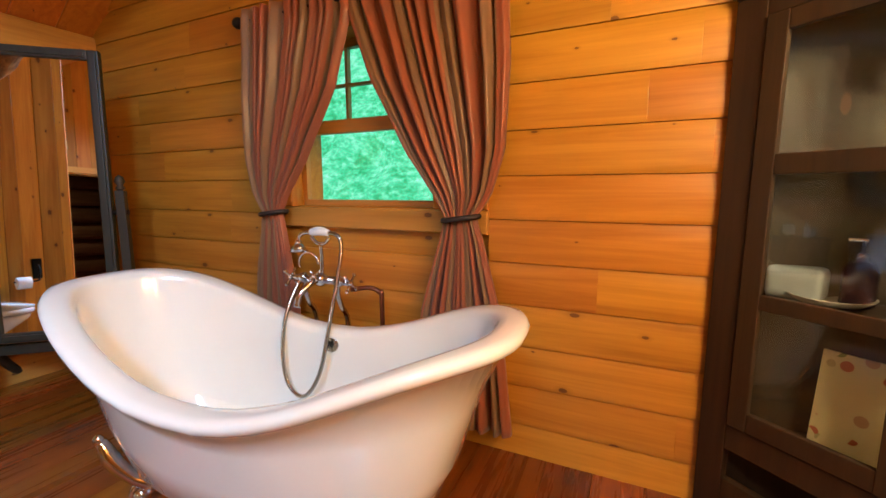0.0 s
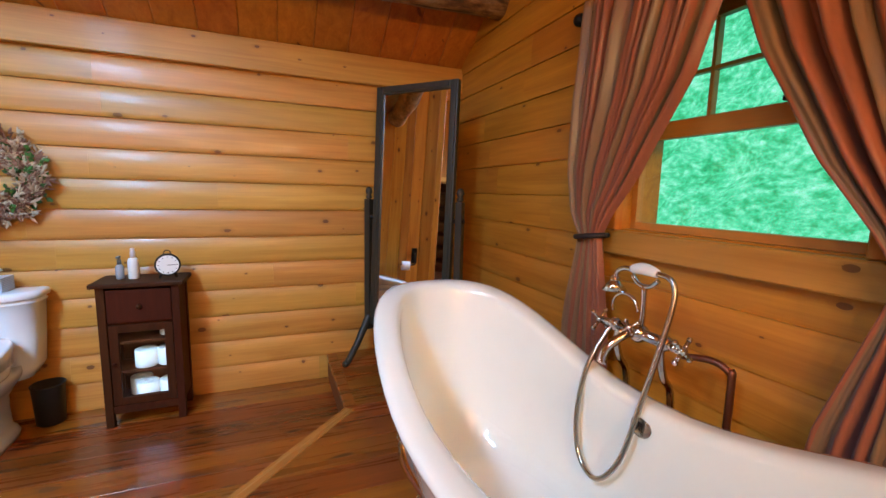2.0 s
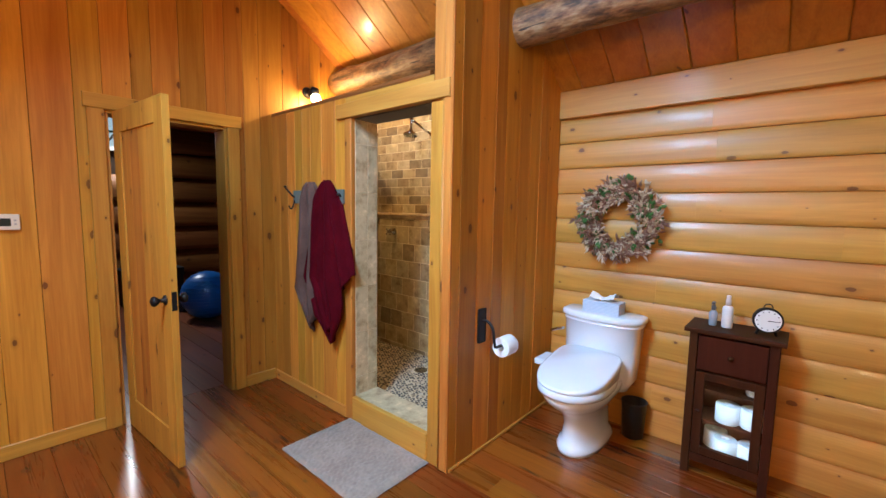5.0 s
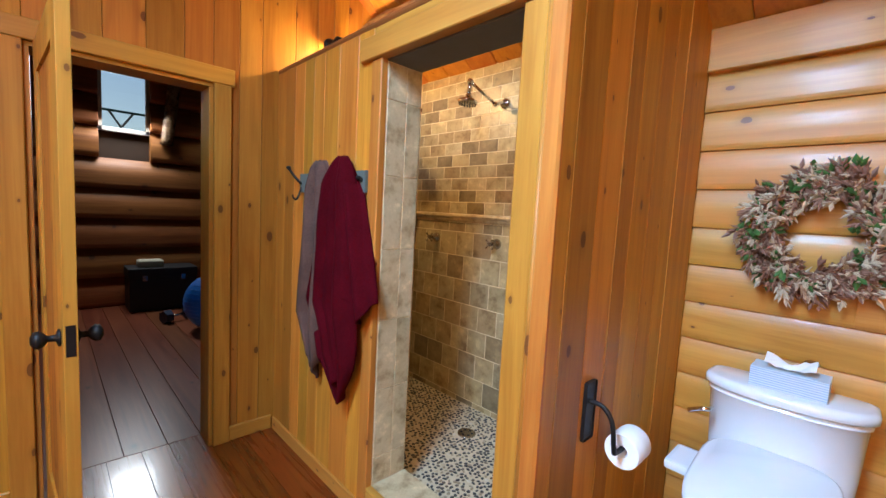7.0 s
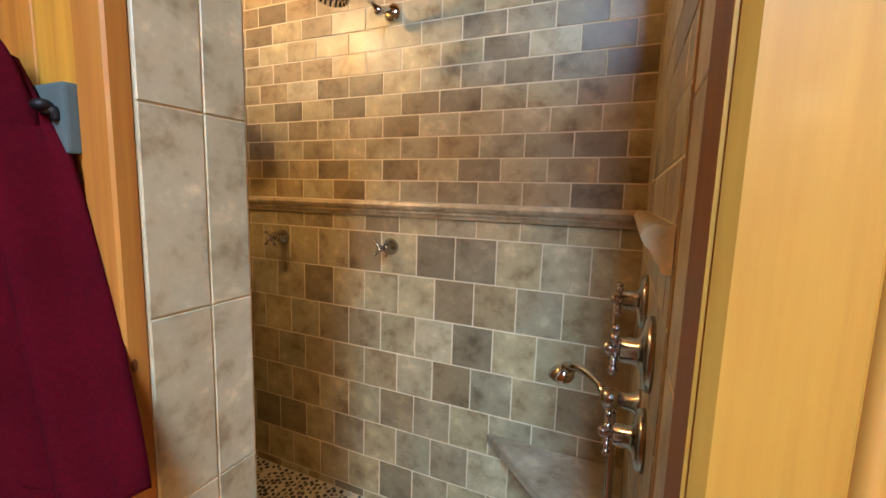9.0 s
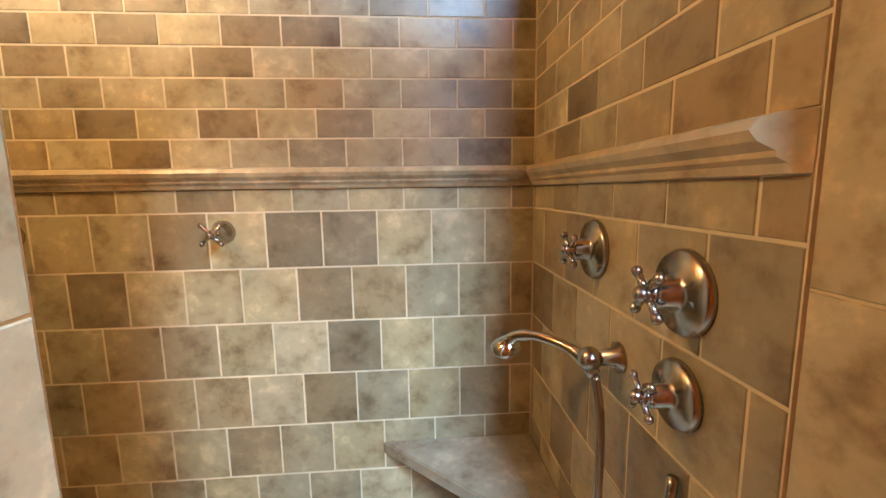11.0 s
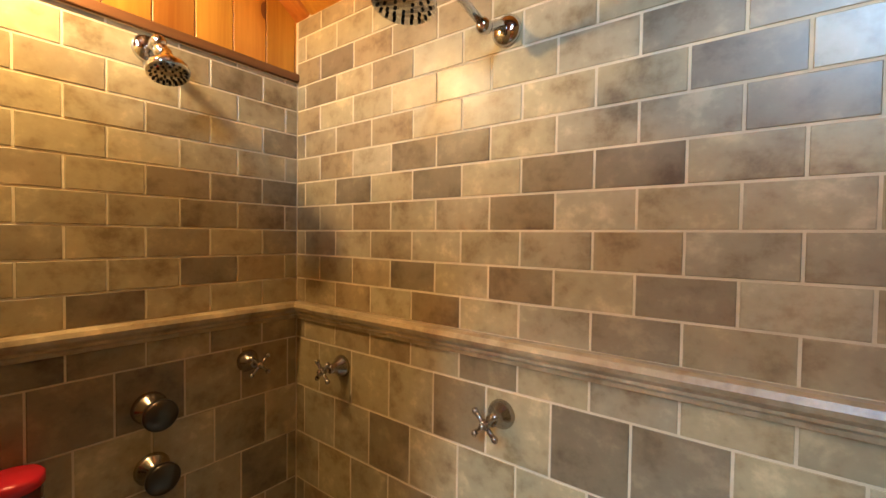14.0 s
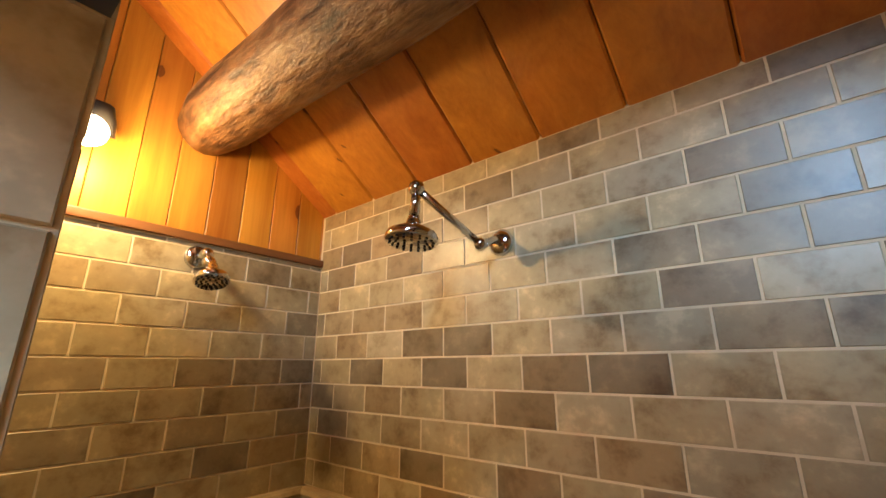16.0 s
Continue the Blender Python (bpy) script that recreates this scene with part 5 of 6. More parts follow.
part("latch_plate", box((DW - 0.001, -0.012, 0.88), (DW + 0.0015, 0.012, 0.98)), BLACK_IRON, door)
for z in (0.2, 1.0, 1.78):
    part("hinge", cyl((-0.006, 0.02, z), (-0.006, 0.02, z + 0.09), 0.006), BLACK_IRON, door, smooth=True)
thermo = thing("thermostat", "white wall thermostat with a dark display", "thermostat", loc=(-0.54, SY, 1.325))
part("case", box((-0.065, 0.0, -0.043), (0.065, 0.024, 0.043), 0.008), plain("ivory_plastic", (0.7, 0.66, 0.55), 0.4, vary=0.03, bump=0), thermo)
part("display", box((-0.03, 0.0235, -0.022), (0.045, 0.026, 0.02), 0.002), plain("lcd", (0.03, 0.035, 0.03), 0.2, bump=0), thermo)
for k in range(2):
    part("button", box((-0.052, 0.0235, -0.016 + 0.02 * k), (-0.042, 0.027, -0.006 + 0.02 * k), 0.002), plain("button_grey", (0.4, 0.4, 0.38), 0.5, bump=0), thermo)
switch = thing("light_switch", "pale double switch plate on the boards", "switch", loc=(FRONT_OUT, -2.86, 1.2))
part("cover", box((0.0, -0.06, -0.058), (0.006, 0.06, 0.058), 0.002), plain("almond_plastic", (0.62, 0.48, 0.28), 0.4, vary=0.03, bump=0), switch)
for y in (-0.025, 0.025):
    part("rocker", box((0.005, y - 0.014, -0.03), (0.010, y + 0.014, 0.03), 0.002), plain("almond_rocker", (0.6, 0.47, 0.28), 0.4, vary=0.02, bump=0), switch)

# ---- sconce on the gable ----
sconce = thing("wall_lamp", "small black swivel wall lamp with a lit warm bulb", "lamp", loc=(-2.370, SY, 2.385))
part("wall_plate", lathe([(0.045, 0), (0.045, 0.01), (0.03, 0.018), (0.012, 0.02)], 24, basis((0, 0, 0), (1, 0, 0), (0, 0, 1), (0, 1, 0))), BLACK_IRON, sconce, smooth=True)
part("arm", tube(curve_points([(0, 0.01, 0), (0, 0.06, 0.01), (0, 0.1, -0.005)], 5), 0.008), BLACK_IRON, sconce, smooth=True)
sh = bmesh.new()
pr = [(0.02, 0.045), (0.03, 0.04), (0.044, 0.0), (0.05, -0.035), (0.047, -0.035), (0.041, 0.0), (0.027, 0.036)]
lathe(pr, 28, Matrix.Translation((-0.004, 0.105, -0.016)) @ Euler((radians(-25), 0, 0)).to_matrix().to_4x4(), sh)
part("shade", sh, BLACK_IRON, sconce, smooth=True)
e_ = Nodes("lit_bulb")
e_.set((1, 0.9, 0.7), 0.4)
e_.bsdf.inputs["Emission Color"].default_value = (1.0, 0.86, 0.62, 1)
e_.bsdf.inputs["Emission Strength"].default_value = 22.0
bulb = part("bulb", ball((0.006, 0.142, -0.070), 0.039, seg=20), e_.mat, sconce, smooth=True)
bulb.visible_shadow = False

# ---- bath mat ----
bm = bmesh.new()
bmesh.ops.create_grid(bm, x_segments=70, y_segments=105, size=0.5, matrix=Matrix.Diagonal((0.49, 0.735, 1, 1)))
for v in bm.verts:
    ex, ey = 0.245 - abs(v.co.x), 0.3675 - abs(v.co.y)
    edge = max(0.0, min(1, min(ex, ey) / 0.02))
    v.co.z = 0.004 + 0.014 * edge ** 0.5 + 0.006 * noise.noise(v.co * 60) * edge + 0.004 * noise.noise(v.co * 9)
    v.co.x += 0.004 * noise.noise(v.co * 12)
mat_ob = single("bath_mat", bm, plain("taupe_pile", (0.26, 0.205, 0.165), 0.95, vary=0.28, scale=30, bump=0.6, Sheen_Weight=0.3), "taupe tufted bath mat on the floor boards", "bath mat", smooth=True, loc=(-1.80, -1.975, 0.0))

# ---- towel rack and towels ----
rack = thing("towel_rack", "grey-green wooden rail with black iron hooks", "towel rack", loc=(FRONT_OUT, -2.70, 1.50))
part("back_board", box((0.0, -0.31, -0.045), (0.018, 0.31, 0.05), 0.004), plain("grey_green_paint", (0.10, 0.13, 0.12), 0.55, vary=0.2), rack)
for y in (-0.29, 0.0, 0.2, 0.29):
    k = 1.0 if y < -0.25 else 0.22
    bm = tube(curve_points([(0.018, y, 0.0), (0.018 + 0.017 * k, y, 0.012), (0.018 + 0.042 * k, y - 0.02 * k, 0.05 * k), (0.018 + 0.057 * k, y - 0.03 * k, 0.075 * k)], 5), 0.007)
    ball((0.018 + 0.057 * k, y - 0.03 * k, 0.078 * k), 0.013, bm, 10, (1, 1, 0.7))
    if k == 1.0:
        tube(curve_points([(0.018, y, -0.02), (0.03, y, -0.06), (0.045, y, -0.085), (0.06, y, -0.075), (0.063, y, -0.06)], 5), 0.005, 8, bm)
    part("hook", bm, BLACK_IRON, rack, smooth=True)


def towel(name, rows, colour, seed, label, lift, holder_=None):
    """rows: z, y at one edge, y at the other, how far it stands off the wall."""
    n_ = Nodes(name + "_cloth")
    fu = n_.noise(n_.coords((1, 1, 1)), 160.0, 3)
    bg = n_.noise(n_.coords((1, 1, 1)), 6.0, 3)
    n_.bump(fu, 0.35, 0.003)
    n_.set(n_.ramp(n_.math("ADD", n_.math("MULTIPLY", fu, 0.4), n_.math("MULTIPLY", bg, 0.6)), [(0.35, tuple(0.7 * c for c in colour)), (0.65, tuple(1.25 * c for c in colour))]), 0.95, Specular_IOR_Level=0.06)
    nu, nv = 60, 60
    bm = bmesh.new()
    z = [r[0] for r in rows]
    for j in range(nv + 1):
        zz = z[0] + (z[-1] - z[0]) * j / nv
        a, b, off = [np.interp(-zz, [-q for q in z], [r[k] for r in rows]) for k in (1, 2, 3)]
        for i in range(nu + 1):
            u = i / nu
            fold = 0.022 * math.sin(u * 2.2 * 6.283 + seed + 1.6 * zz) + 0.008 * math.sin(u * 31 + 3 * zz) + 0.018 * noise.noise(Vector((u * 5 + seed, zz * 2.2, seed)))
            bell = math.sin(math.pi * min(1, max(0, u))) ** 0.6
            bm.verts.new((FRONT_OUT + lift + off * bell + fold * min(1, (z[0] - zz) / 0.15 + 0.25), a + (b - a) * u, zz - 0.05 * math.sin(u * 9 + seed) * (j / nv) ** 3))
    bm.verts.ensure_lookup_table()
    for j in range(nv):
        for i in range(nu):
            k = j * (nu + 1) + i
            bm.faces.new([bm.verts[q] for q in (k, k + 1, k + nu + 2, k + nu + 1)])
    if holder_ is None:
        holder_ = thing(name, label, "towel")
    ob = part("cloth_layer", bm, n_.mat, holder_, "", True)
    md = ob.modifiers.new("thick", "SOLIDIFY")
    md.thickness, md.offset = 0.010, 1.0
    return holder_


red = towel("hanging_towel", [(1.605, -2.540, -2.495, 0.008), (1.58, -2.580, -2.470, 0.02), (1.50, -2.630, -2.440, 0.03), (1.30, -2.695, -2.415, 0.035), (1.1, -2.750, -2.400, 0.04), (0.94, -2.795, -2.385, 0.04), (0.88, -2.740, -2.375, 0.04), (0.78, -2.670, -2.360, 0.04), (0.70, -2.630, -2.370, 0.035), (0.64, -2.550, -2.400, 0.03), (0.57, -2.470, -2.440, 0.03)],
      (0.062, 0.0015, 0.005), 0.6, "dark burgundy bath towel hanging from an iron hook", 0.046)
towel("hanging_towel", [(1.585, -2.540, -2.480, 0.008), (1.45, -2.540, -2.395, 0.015), (1.25, -2.530, -2.340, 0.02), (1.0, -2.510, -2.275, 0.025), (0.95, -2.500, -2.265, 0.025)], (0.062, 0.0015, 0.005), 1.9, "", 0.028, red)
towel("hanging_robe", [(1.60, -2.79, -2.70, 0.010), (1.57, -2.83, -2.67, 0.022), (1.45, -2.865, -2.61, 0.03), (1.1, -2.92, -2.60, 0.03), (0.84, -2.985, -2.62, 0.035), (0.76, -2.92, -2.64, 0.035), (0.66, -2.83, -2.66, 0.03), (0.585, -2.76, -2.70, 0.025)],
      (0.105, 0.060, 0.048), 2.3, "grey-brown towel hanging behind the burgundy one", 0.028)

# ---- shower: walls, rails, curb tiles ----
BX, BZ = 0.160, 0.0812         # brick tile pitch above the rail
RAIL_LO, RAIL_HI = 1.327, 1.384
SH_FLOOR = 0.07
tile_meshes = {}


def tile_mesh(w, h):
    key = (round(w, 3), round(h, 3))
    if key not in tile_meshes:
        tile_meshes[key] = mesh_of("tile", slab(0.0, w, 0.0, h, 0.012, 0.0013), TILE)
    return tile_meshes[key]


def tiled(wall, m, length, top, seed, start=0.0, low=0.0):
    """Brick tiles above the rail and square ones below, on the wall plane of m (u along, v up, w out)."""
    r3 = random.Random(seed)
    j = 0.0048

    def row(z, h, shift):
        u = -shift
        while u < length - 0.01:
            a, b = max(u, 0.0), min(u + BX, length)
            if b - a > 0.012:
                ob = part("tile", tile_mesh(b - a - j, h - j), None, wall)
                ob.matrix_local = m @ Matrix.Translation((a + j / 2, z + j / 2, r3.uniform(-0.0004, 0.0006)))
            u += BX
    k = 0
    z = RAIL_HI
    while z < top - 0.01:
        row(z, min(BZ, top - z), (start + (BX / 2 if k % 2 else 0)) % BX)
        z += BZ
        k += 1
    row(1.2605, RAIL_LO - 1.2605, start % BX)
    z = 1.2605
    k = 0
    while z > SH_FLOOR + 0.01:
        h = min(0.1645, z - SH_FLOOR)
        row(z - h, h, (low + (BX / 2 if k % 2 else 0)) % BX)
        z -= h
        k += 1


def rail(name, a, b, out):
    """Moulded stone rail from a to b; out is the way into the room."""
    bm = bmesh.new()
    prof = [(0.0, 0.0), (0.010, 0.0), (0.013, 0.010), (0.020, 0.016), (0.020, 0.022), (0.031, 0.032), (0.036, 0.043), (0.031, 0.054), (0.018, 0.058), (0.0, 0.058)]
    ends = [[bm.verts.new((p[0] + out[0] * w, p[1] + out[1] * w, RAIL_LO + z)) for w, z in prof] for p in (a, b)]
    back = (Vector(a) - Vector(b)).normalized()
    for v, (w, z) in zip(ends[1], prof):
        v.co.x += back.x * w
        v.co.y += back.y * w
    for e, g in zip(ends, ends[1:]):
        for k in range(len(prof)):
            q = (k + 1) % len(prof)
            bm.faces.new((e[k], e[q], g[q], g[k]))
    bm.faces.new(ends[0]), bm.faces.new(ends[-1][::-1])
    return bm


RAILSTONE = stone("rail_stone", [(0.0, (0.42, 0.32, 0.185)), (1.0, (0.48, 0.37, 0.22))])
shower_west = thing("wall_shower_west", "shower wall of tumbled tan stone tiles with a rail", "wall", kind="structure")
part("grout", box((WX + 0.001, SY, 0.0), (TWX - 0.0014, TNY + 0.01, 2.42)), GROUT, shower_west)
tiled(shower_west, basis((TWX - 0.012, TSY, 0), (0, 1, 0), (0, 0, 1), (1, 0, 0)), TNY - TSY, roof(TWX) + 0.0, 3, 0.113, 0.033)
part("stone_rail", rail("rail", (TWX, TSY), (TWX, TNY), (1, 0)), RAILSTONE, shower_west)
shower_south = thing("wall_shower_south", "shower wall of tumbled tan stone tiles below pine boards", "wall", kind="structure")
part("grout", box((TWX - 0.02, SY - 0.02, 0.0), (FRONT_IN, TSY - 0.0014, 2.132)), GROUT, shower_south)
tiled(shower_south, basis((TWX, TSY - 0.012, 0), (1, 0, 0), (0, 0, 1), (0, 1, 0)), FRONT_IN - TWX, 2.13, 8, 0.034, 0.126)
part("stone_rail", rail("rail", (TWX, TSY), (FRONT_IN + 0.03, TSY), (0, 1)), RAILSTONE, shower_south)
part("ledge", box((TWX, SY, 2.132), (FRONT_IN, TSY + 0.012, 2.158), 0.005), wood("dark_ledge", (0.16, 0.06, 0.02), (0.3, 0.13, 0.05), "x", 0.45), shower_south)
shower_north = thing("wall_shower_north", "shower wall of tumbled tan stone tiles with brass fittings", "wall", kind="structure")
part("grout", box((TWX - 0.02, TNY + 0.0014, 0.0), (FRONT_IN, PART - 0.143, 2.42)), GROUT, shower_north)
tiled(shower_north, basis((FRONT_IN, TNY + 0.012, 0), (-1, 0, 0), (0, 0, 1), (0, -1, 0)), FRONT_IN - TWX, 2.40, 15, 0.1, 0.03)
part("stone_rail", rail("rail", (TWX, TNY), (FRONT_IN - 0.002, TNY), (0, -1)), RAILSTONE, shower_north)
lining = thing("wall_shower_lining", "pale stone tiles lining the shower opening and inner front wall", "wall", kind="structure")
pale = {}
for side, y0, d in ((0, OPEN_L - 0.012, 1), (1, OPEN_R + 0.012, -1)):
    part("grout", box((FRONT_IN - 0.002, min(y0, y0 + d * 0.0105), 0.16), (FRONT_OUT - 0.024, max(y0, y0 + d * 0.0105), 1.99)), GROUT, lining)
    z = 0.168
    while z < 1.98:
        zz = min(z + (0.121 if z < 0.2 else 0.31), 1.988)
        for x0, x1 in ((FRONT_IN, FRONT_IN + 0.08), (FRONT_IN + 0.08, FRONT_OUT - 0.026)) if side == 0 else ((FRONT_IN, -2.145),):
            key = (round(x1 - x0, 3), round(zz - z, 3))
            if key not in pale:
                pale[key] = mesh_of("reveal_tile", slab(0.0, x1 - x0 - 0.003, 0.0, zz - z - 0.003, 0.011, 0.0015), TILE_PALE)
            ob = part("reveal_tile", pale[key], None, lining)
            ob.matrix_local = basis((x0 + 0.0015, y0 + d * 0.002, z + 0.002), (1, 0, 0), (0, 0, 1), (0, d, 0))
        z = zz
bm = box((FRONT_IN, TSY, SH_FLOOR), (FRONT_IN + 0.012, OPEN_L - 0.011, TOP), 0.001)
part("inner_face", bm, TILE_PALE, lining)
for y0, y1 in ((TSY, -2.95), (-2.95, -2.6), (-2.6, OPEN_L - 0.004)):
    z = SH_FLOOR
    while z < TOP - 0.02:
        zz = min(z + 0.305, TOP)
        key = (round(y1 - y0, 3), round(zz - z, 3), 1)
        if key not in pale:
            pale[key] = mesh_of("lining_tile", slab(0.0, y1 - y0 - 0.003, 0.0, zz - z - 0.004, 0.010, 0.003), TILE_PALE)
        ob = part("lining_tile", pale[key], None, lining)
        ob.matrix_local = basis((FRONT_IN + 0.0065, y1 - 0.0015, z + 0.002), (0, -1, 0), (0, 0, 1), (-1, 0, 0))
        z += 0.305

# pebble floor
n = Nodes("river_pebbles")
ri = n.add("NewGeometry").outputs["Random Per Island"]
n.set(n.ramp(ri, [(0.0, (0.015, 0.014, 0.013)), (0.42, (0.03, 0.025, 0.02)), (0.45, (0.25, 0.19, 0.11)), (0.62, (0.40, 0.32, 0.2)), (0.64, (0.09, 0.06, 0.035)), (0.78, (0.5, 0.44, 0.33)), (0.80, (0.02, 0.018, 0.016)), (1.0, (0.33, 0.27, 0.18))]), 0.3, Coat_Weight=0.3)
for nd in n.tree.nodes:
    if nd.type == "VALTORGB":
        nd.color_ramp.interpolation = "CONSTANT"
shower_floor = thing("floor_shower", "shower floor of black and tan river pebbles", "floor", kind="structure")
part("mortar", box((TWX - 0.02, SY - 0.01, -0.02), (FRONT_OUT - 0.03, TNY + 0.02, SH_FLOOR)), plain("sand_mortar", (0.50, 0.42, 0.29), 0.8, scale=60), shower_floor)
verts, faces = [], []
r4 = random.Random(21)
step = 0.027
iy = 0
y = TSY + 0.01
while y < TNY - 0.005:
    x = TWX + 0.012 + (step / 2 if iy % 2 else 0)
    while x < FRONT_IN - 0.008:
        cx, cy = x + r4.uniform(-0.006, 0.006), y + r4.uniform(-0.006, 0.006)
        if r4.random() < 0.93 and math.hypot(cx + 2.86, cy + 2.46) > 0.065:
            a, b, rot, h = r4.uniform(0.0085, 0.0145), r4.uniform(0.006, 0.0105), r4.uniform(0, 3.14), r4.uniform(0.003, 0.006)
            base = len(verts)
            for k, zz in ((1.0, 0.0), (0.82, 0.7)):
                for q in range(7):
                    g = 2 * math.pi * q / 7
                    px, py = a * k * math.cos(g), b * k * math.sin(g)
                    verts.append((cx + px * math.cos(rot) - py * math.sin(rot), cy + px * math.sin(rot) + py * math.cos(rot), SH_FLOOR + zz * h))
            verts.append((cx, cy, SH_FLOOR + h))
            for q in range(7):
                w_ = (q + 1) % 7
                faces.append((base + q, base + w_, base + 7 + w_, base + 7 + q))
                faces.append((base + 7 + q, base + 7 + w_, base + 14))
        x += step
    y += step * 0.87
    iy += 1
data = bpy.data.meshes.new("pebbles")
data.from_pydata(verts, [], faces)
data.materials.append(n.mat)
data.shade_smooth()
tagged(part("pebbles", data, None, shower_floor), kind="stuff")
drain = thing("floor_drain", "dark round shower drain set in the pebbles", "drain", loc=(-2.86, -2.46, SH_FLOOR))
part("grate", lathe([(0.055, 0), (0.055, 0.006), (0.05, 0.008), (0.02, 0.006), (0.0005, 0.006)], 28), NICKEL, drain, smooth=True)
for k in range(6):
    a = k * math.pi / 3
    part("hole", cyl((0.033 * math.cos(a), 0.033 * math.sin(a), 0.0062), (0.033 * math.cos(a), 0.033 * math.sin(a), 0.0078), 0.008, seg=10), BLACK_IRON, drain)

# corner bench
bm = bmesh.new()
tri = [(TWX, -2.11), (TWX, TNY), (-2.66, TNY)]
lo = [bm.verts.new((*p, 0.49)) for p in tri]
hi = [bm.verts.new((*p, 0.53)) for p in tri]
bm.faces.new(lo), bm.faces.new(hi[::-1])
for k in range(3):
    bm.faces.new((lo[k], lo[(k + 1) % 3], hi[(k + 1) % 3], hi[k]))
bmesh.ops.bevel(bm, geom=list(bm.edges), offset=0.004, segments=2, affect="EDGES")
bench = single("corner_bench", bm, stone("bench_stone", [(0.0, (0.30, 0.25, 0.18)), (1.0, (0.3, 0.25, 0.18))]), "triangular stone corner seat in the shower", "shower seat")

# ---- shower fittings ----
DARK_NICKEL = plain("dark_nickel", (0.10, 0.085, 0.07), 0.3, 0.9, vary=0.1, bump=0.0)


def shower_tap(name, at, out, size, label, style="cross"):
    t = thing(name, label, "shower tap", "shower taps", loc=at)
    up = Vector((0, 0, 1))
    o = Vector(out)
    m = basis((0, 0, 0), o.cross(up) * -1, up, o)
    if style == "plate":
        part("wall_plate", lathe([(size, 0), (size, 0.005), (size * 0.93, 0.012), (size * 0.5, 0.016), (size * 0.36, 0.022), (size * 0.34, 0.045), (size * 0.2, 0.048)], 32, m), NICKEL, t, smooth=True)
        bm = cyl(o * 0.04, o * 0.055, size * 0.22, size * 0.2, 14)
        cross_handle(bm, o * 0.055, o, size * 0.62)
        ball(o * 0.062, size * 0.2, bm, 12)
        part("tap_handle", bm, NICKEL, t, smooth=True)
        return t
    part("bell", lathe([(size, 0), (size, 0.004), (size * 0.86, 0.014), (size * 0.55, 0.026), (size * 0.42, 0.04), (size * 0.4, 0.05), (size * 0.25, 0.052)], 26, m), NICKEL, t, smooth=True)
    bm = bmesh.new()
    cyl(o * 0.045, o * 0.075, size * 0.25, size * 0.2, 12, bm)
    if style == "cross":
        cross_handle(bm, o * 0.075, o, size * 1.05)
        ball(o * 0.085, size * 0.26, bm, 10)
    else:
        lathe([(size * 0.45, 0.03), (size * 0.45, 0.055), (size * 0.85, 0.066), (size * 0.95, 0.072), (size * 0.95, 0.082), (size * 0.85, 0.086), (0.0005, 0.084)], 24, m, bm)
    part("tap_handle" if style == "cross" else "spray_face", bm, NICKEL if style == "cross" else DARK_NICKEL, t, smooth=True)
    return t


shower_tap("shower_tap", (TWX, -2.54, 1.205), (1, 0, 0), 0.034, "brushed nickel cross-handle tap on the tiled wall")
shower_tap("shower_tap", (TWX, -3.105, 1.205), (1, 0, 0), 0.034, "brushed nickel cross-handle tap on the tiled wall")
shower_tap("shower_tap", (-2.955, TSY, 1.215), (0, 1, 0), 0.034, "brushed nickel cross-handle tap on the tiled wall")
shower_tap("body_spray", (-2.69, TSY, 1.15), (0, 1, 0), 0.042, "round dark nickel body spray on the tiled wall", "disc")
shower_tap("body_spray", (-2.695, TSY, 0.985), (0, 1, 0), 0.042, "round dark nickel body spray on the tiled wall", "disc")
shower_tap("shower_tap", (-2.70, TNY, 1.195), (0, -1, 0), 0.06, "large nickel shower valve with a cross handle", "plate")
shower_tap("shower_tap", (-2.42, TNY, 1.175), (0, -1, 0), 0.06, "large nickel shower valve with a cross handle", "plate")
shower_tap("shower_tap", (-2.42, TNY, 1.03), (0, -1, 0), 0.05, "nickel diverter with a cross handle", "plate")


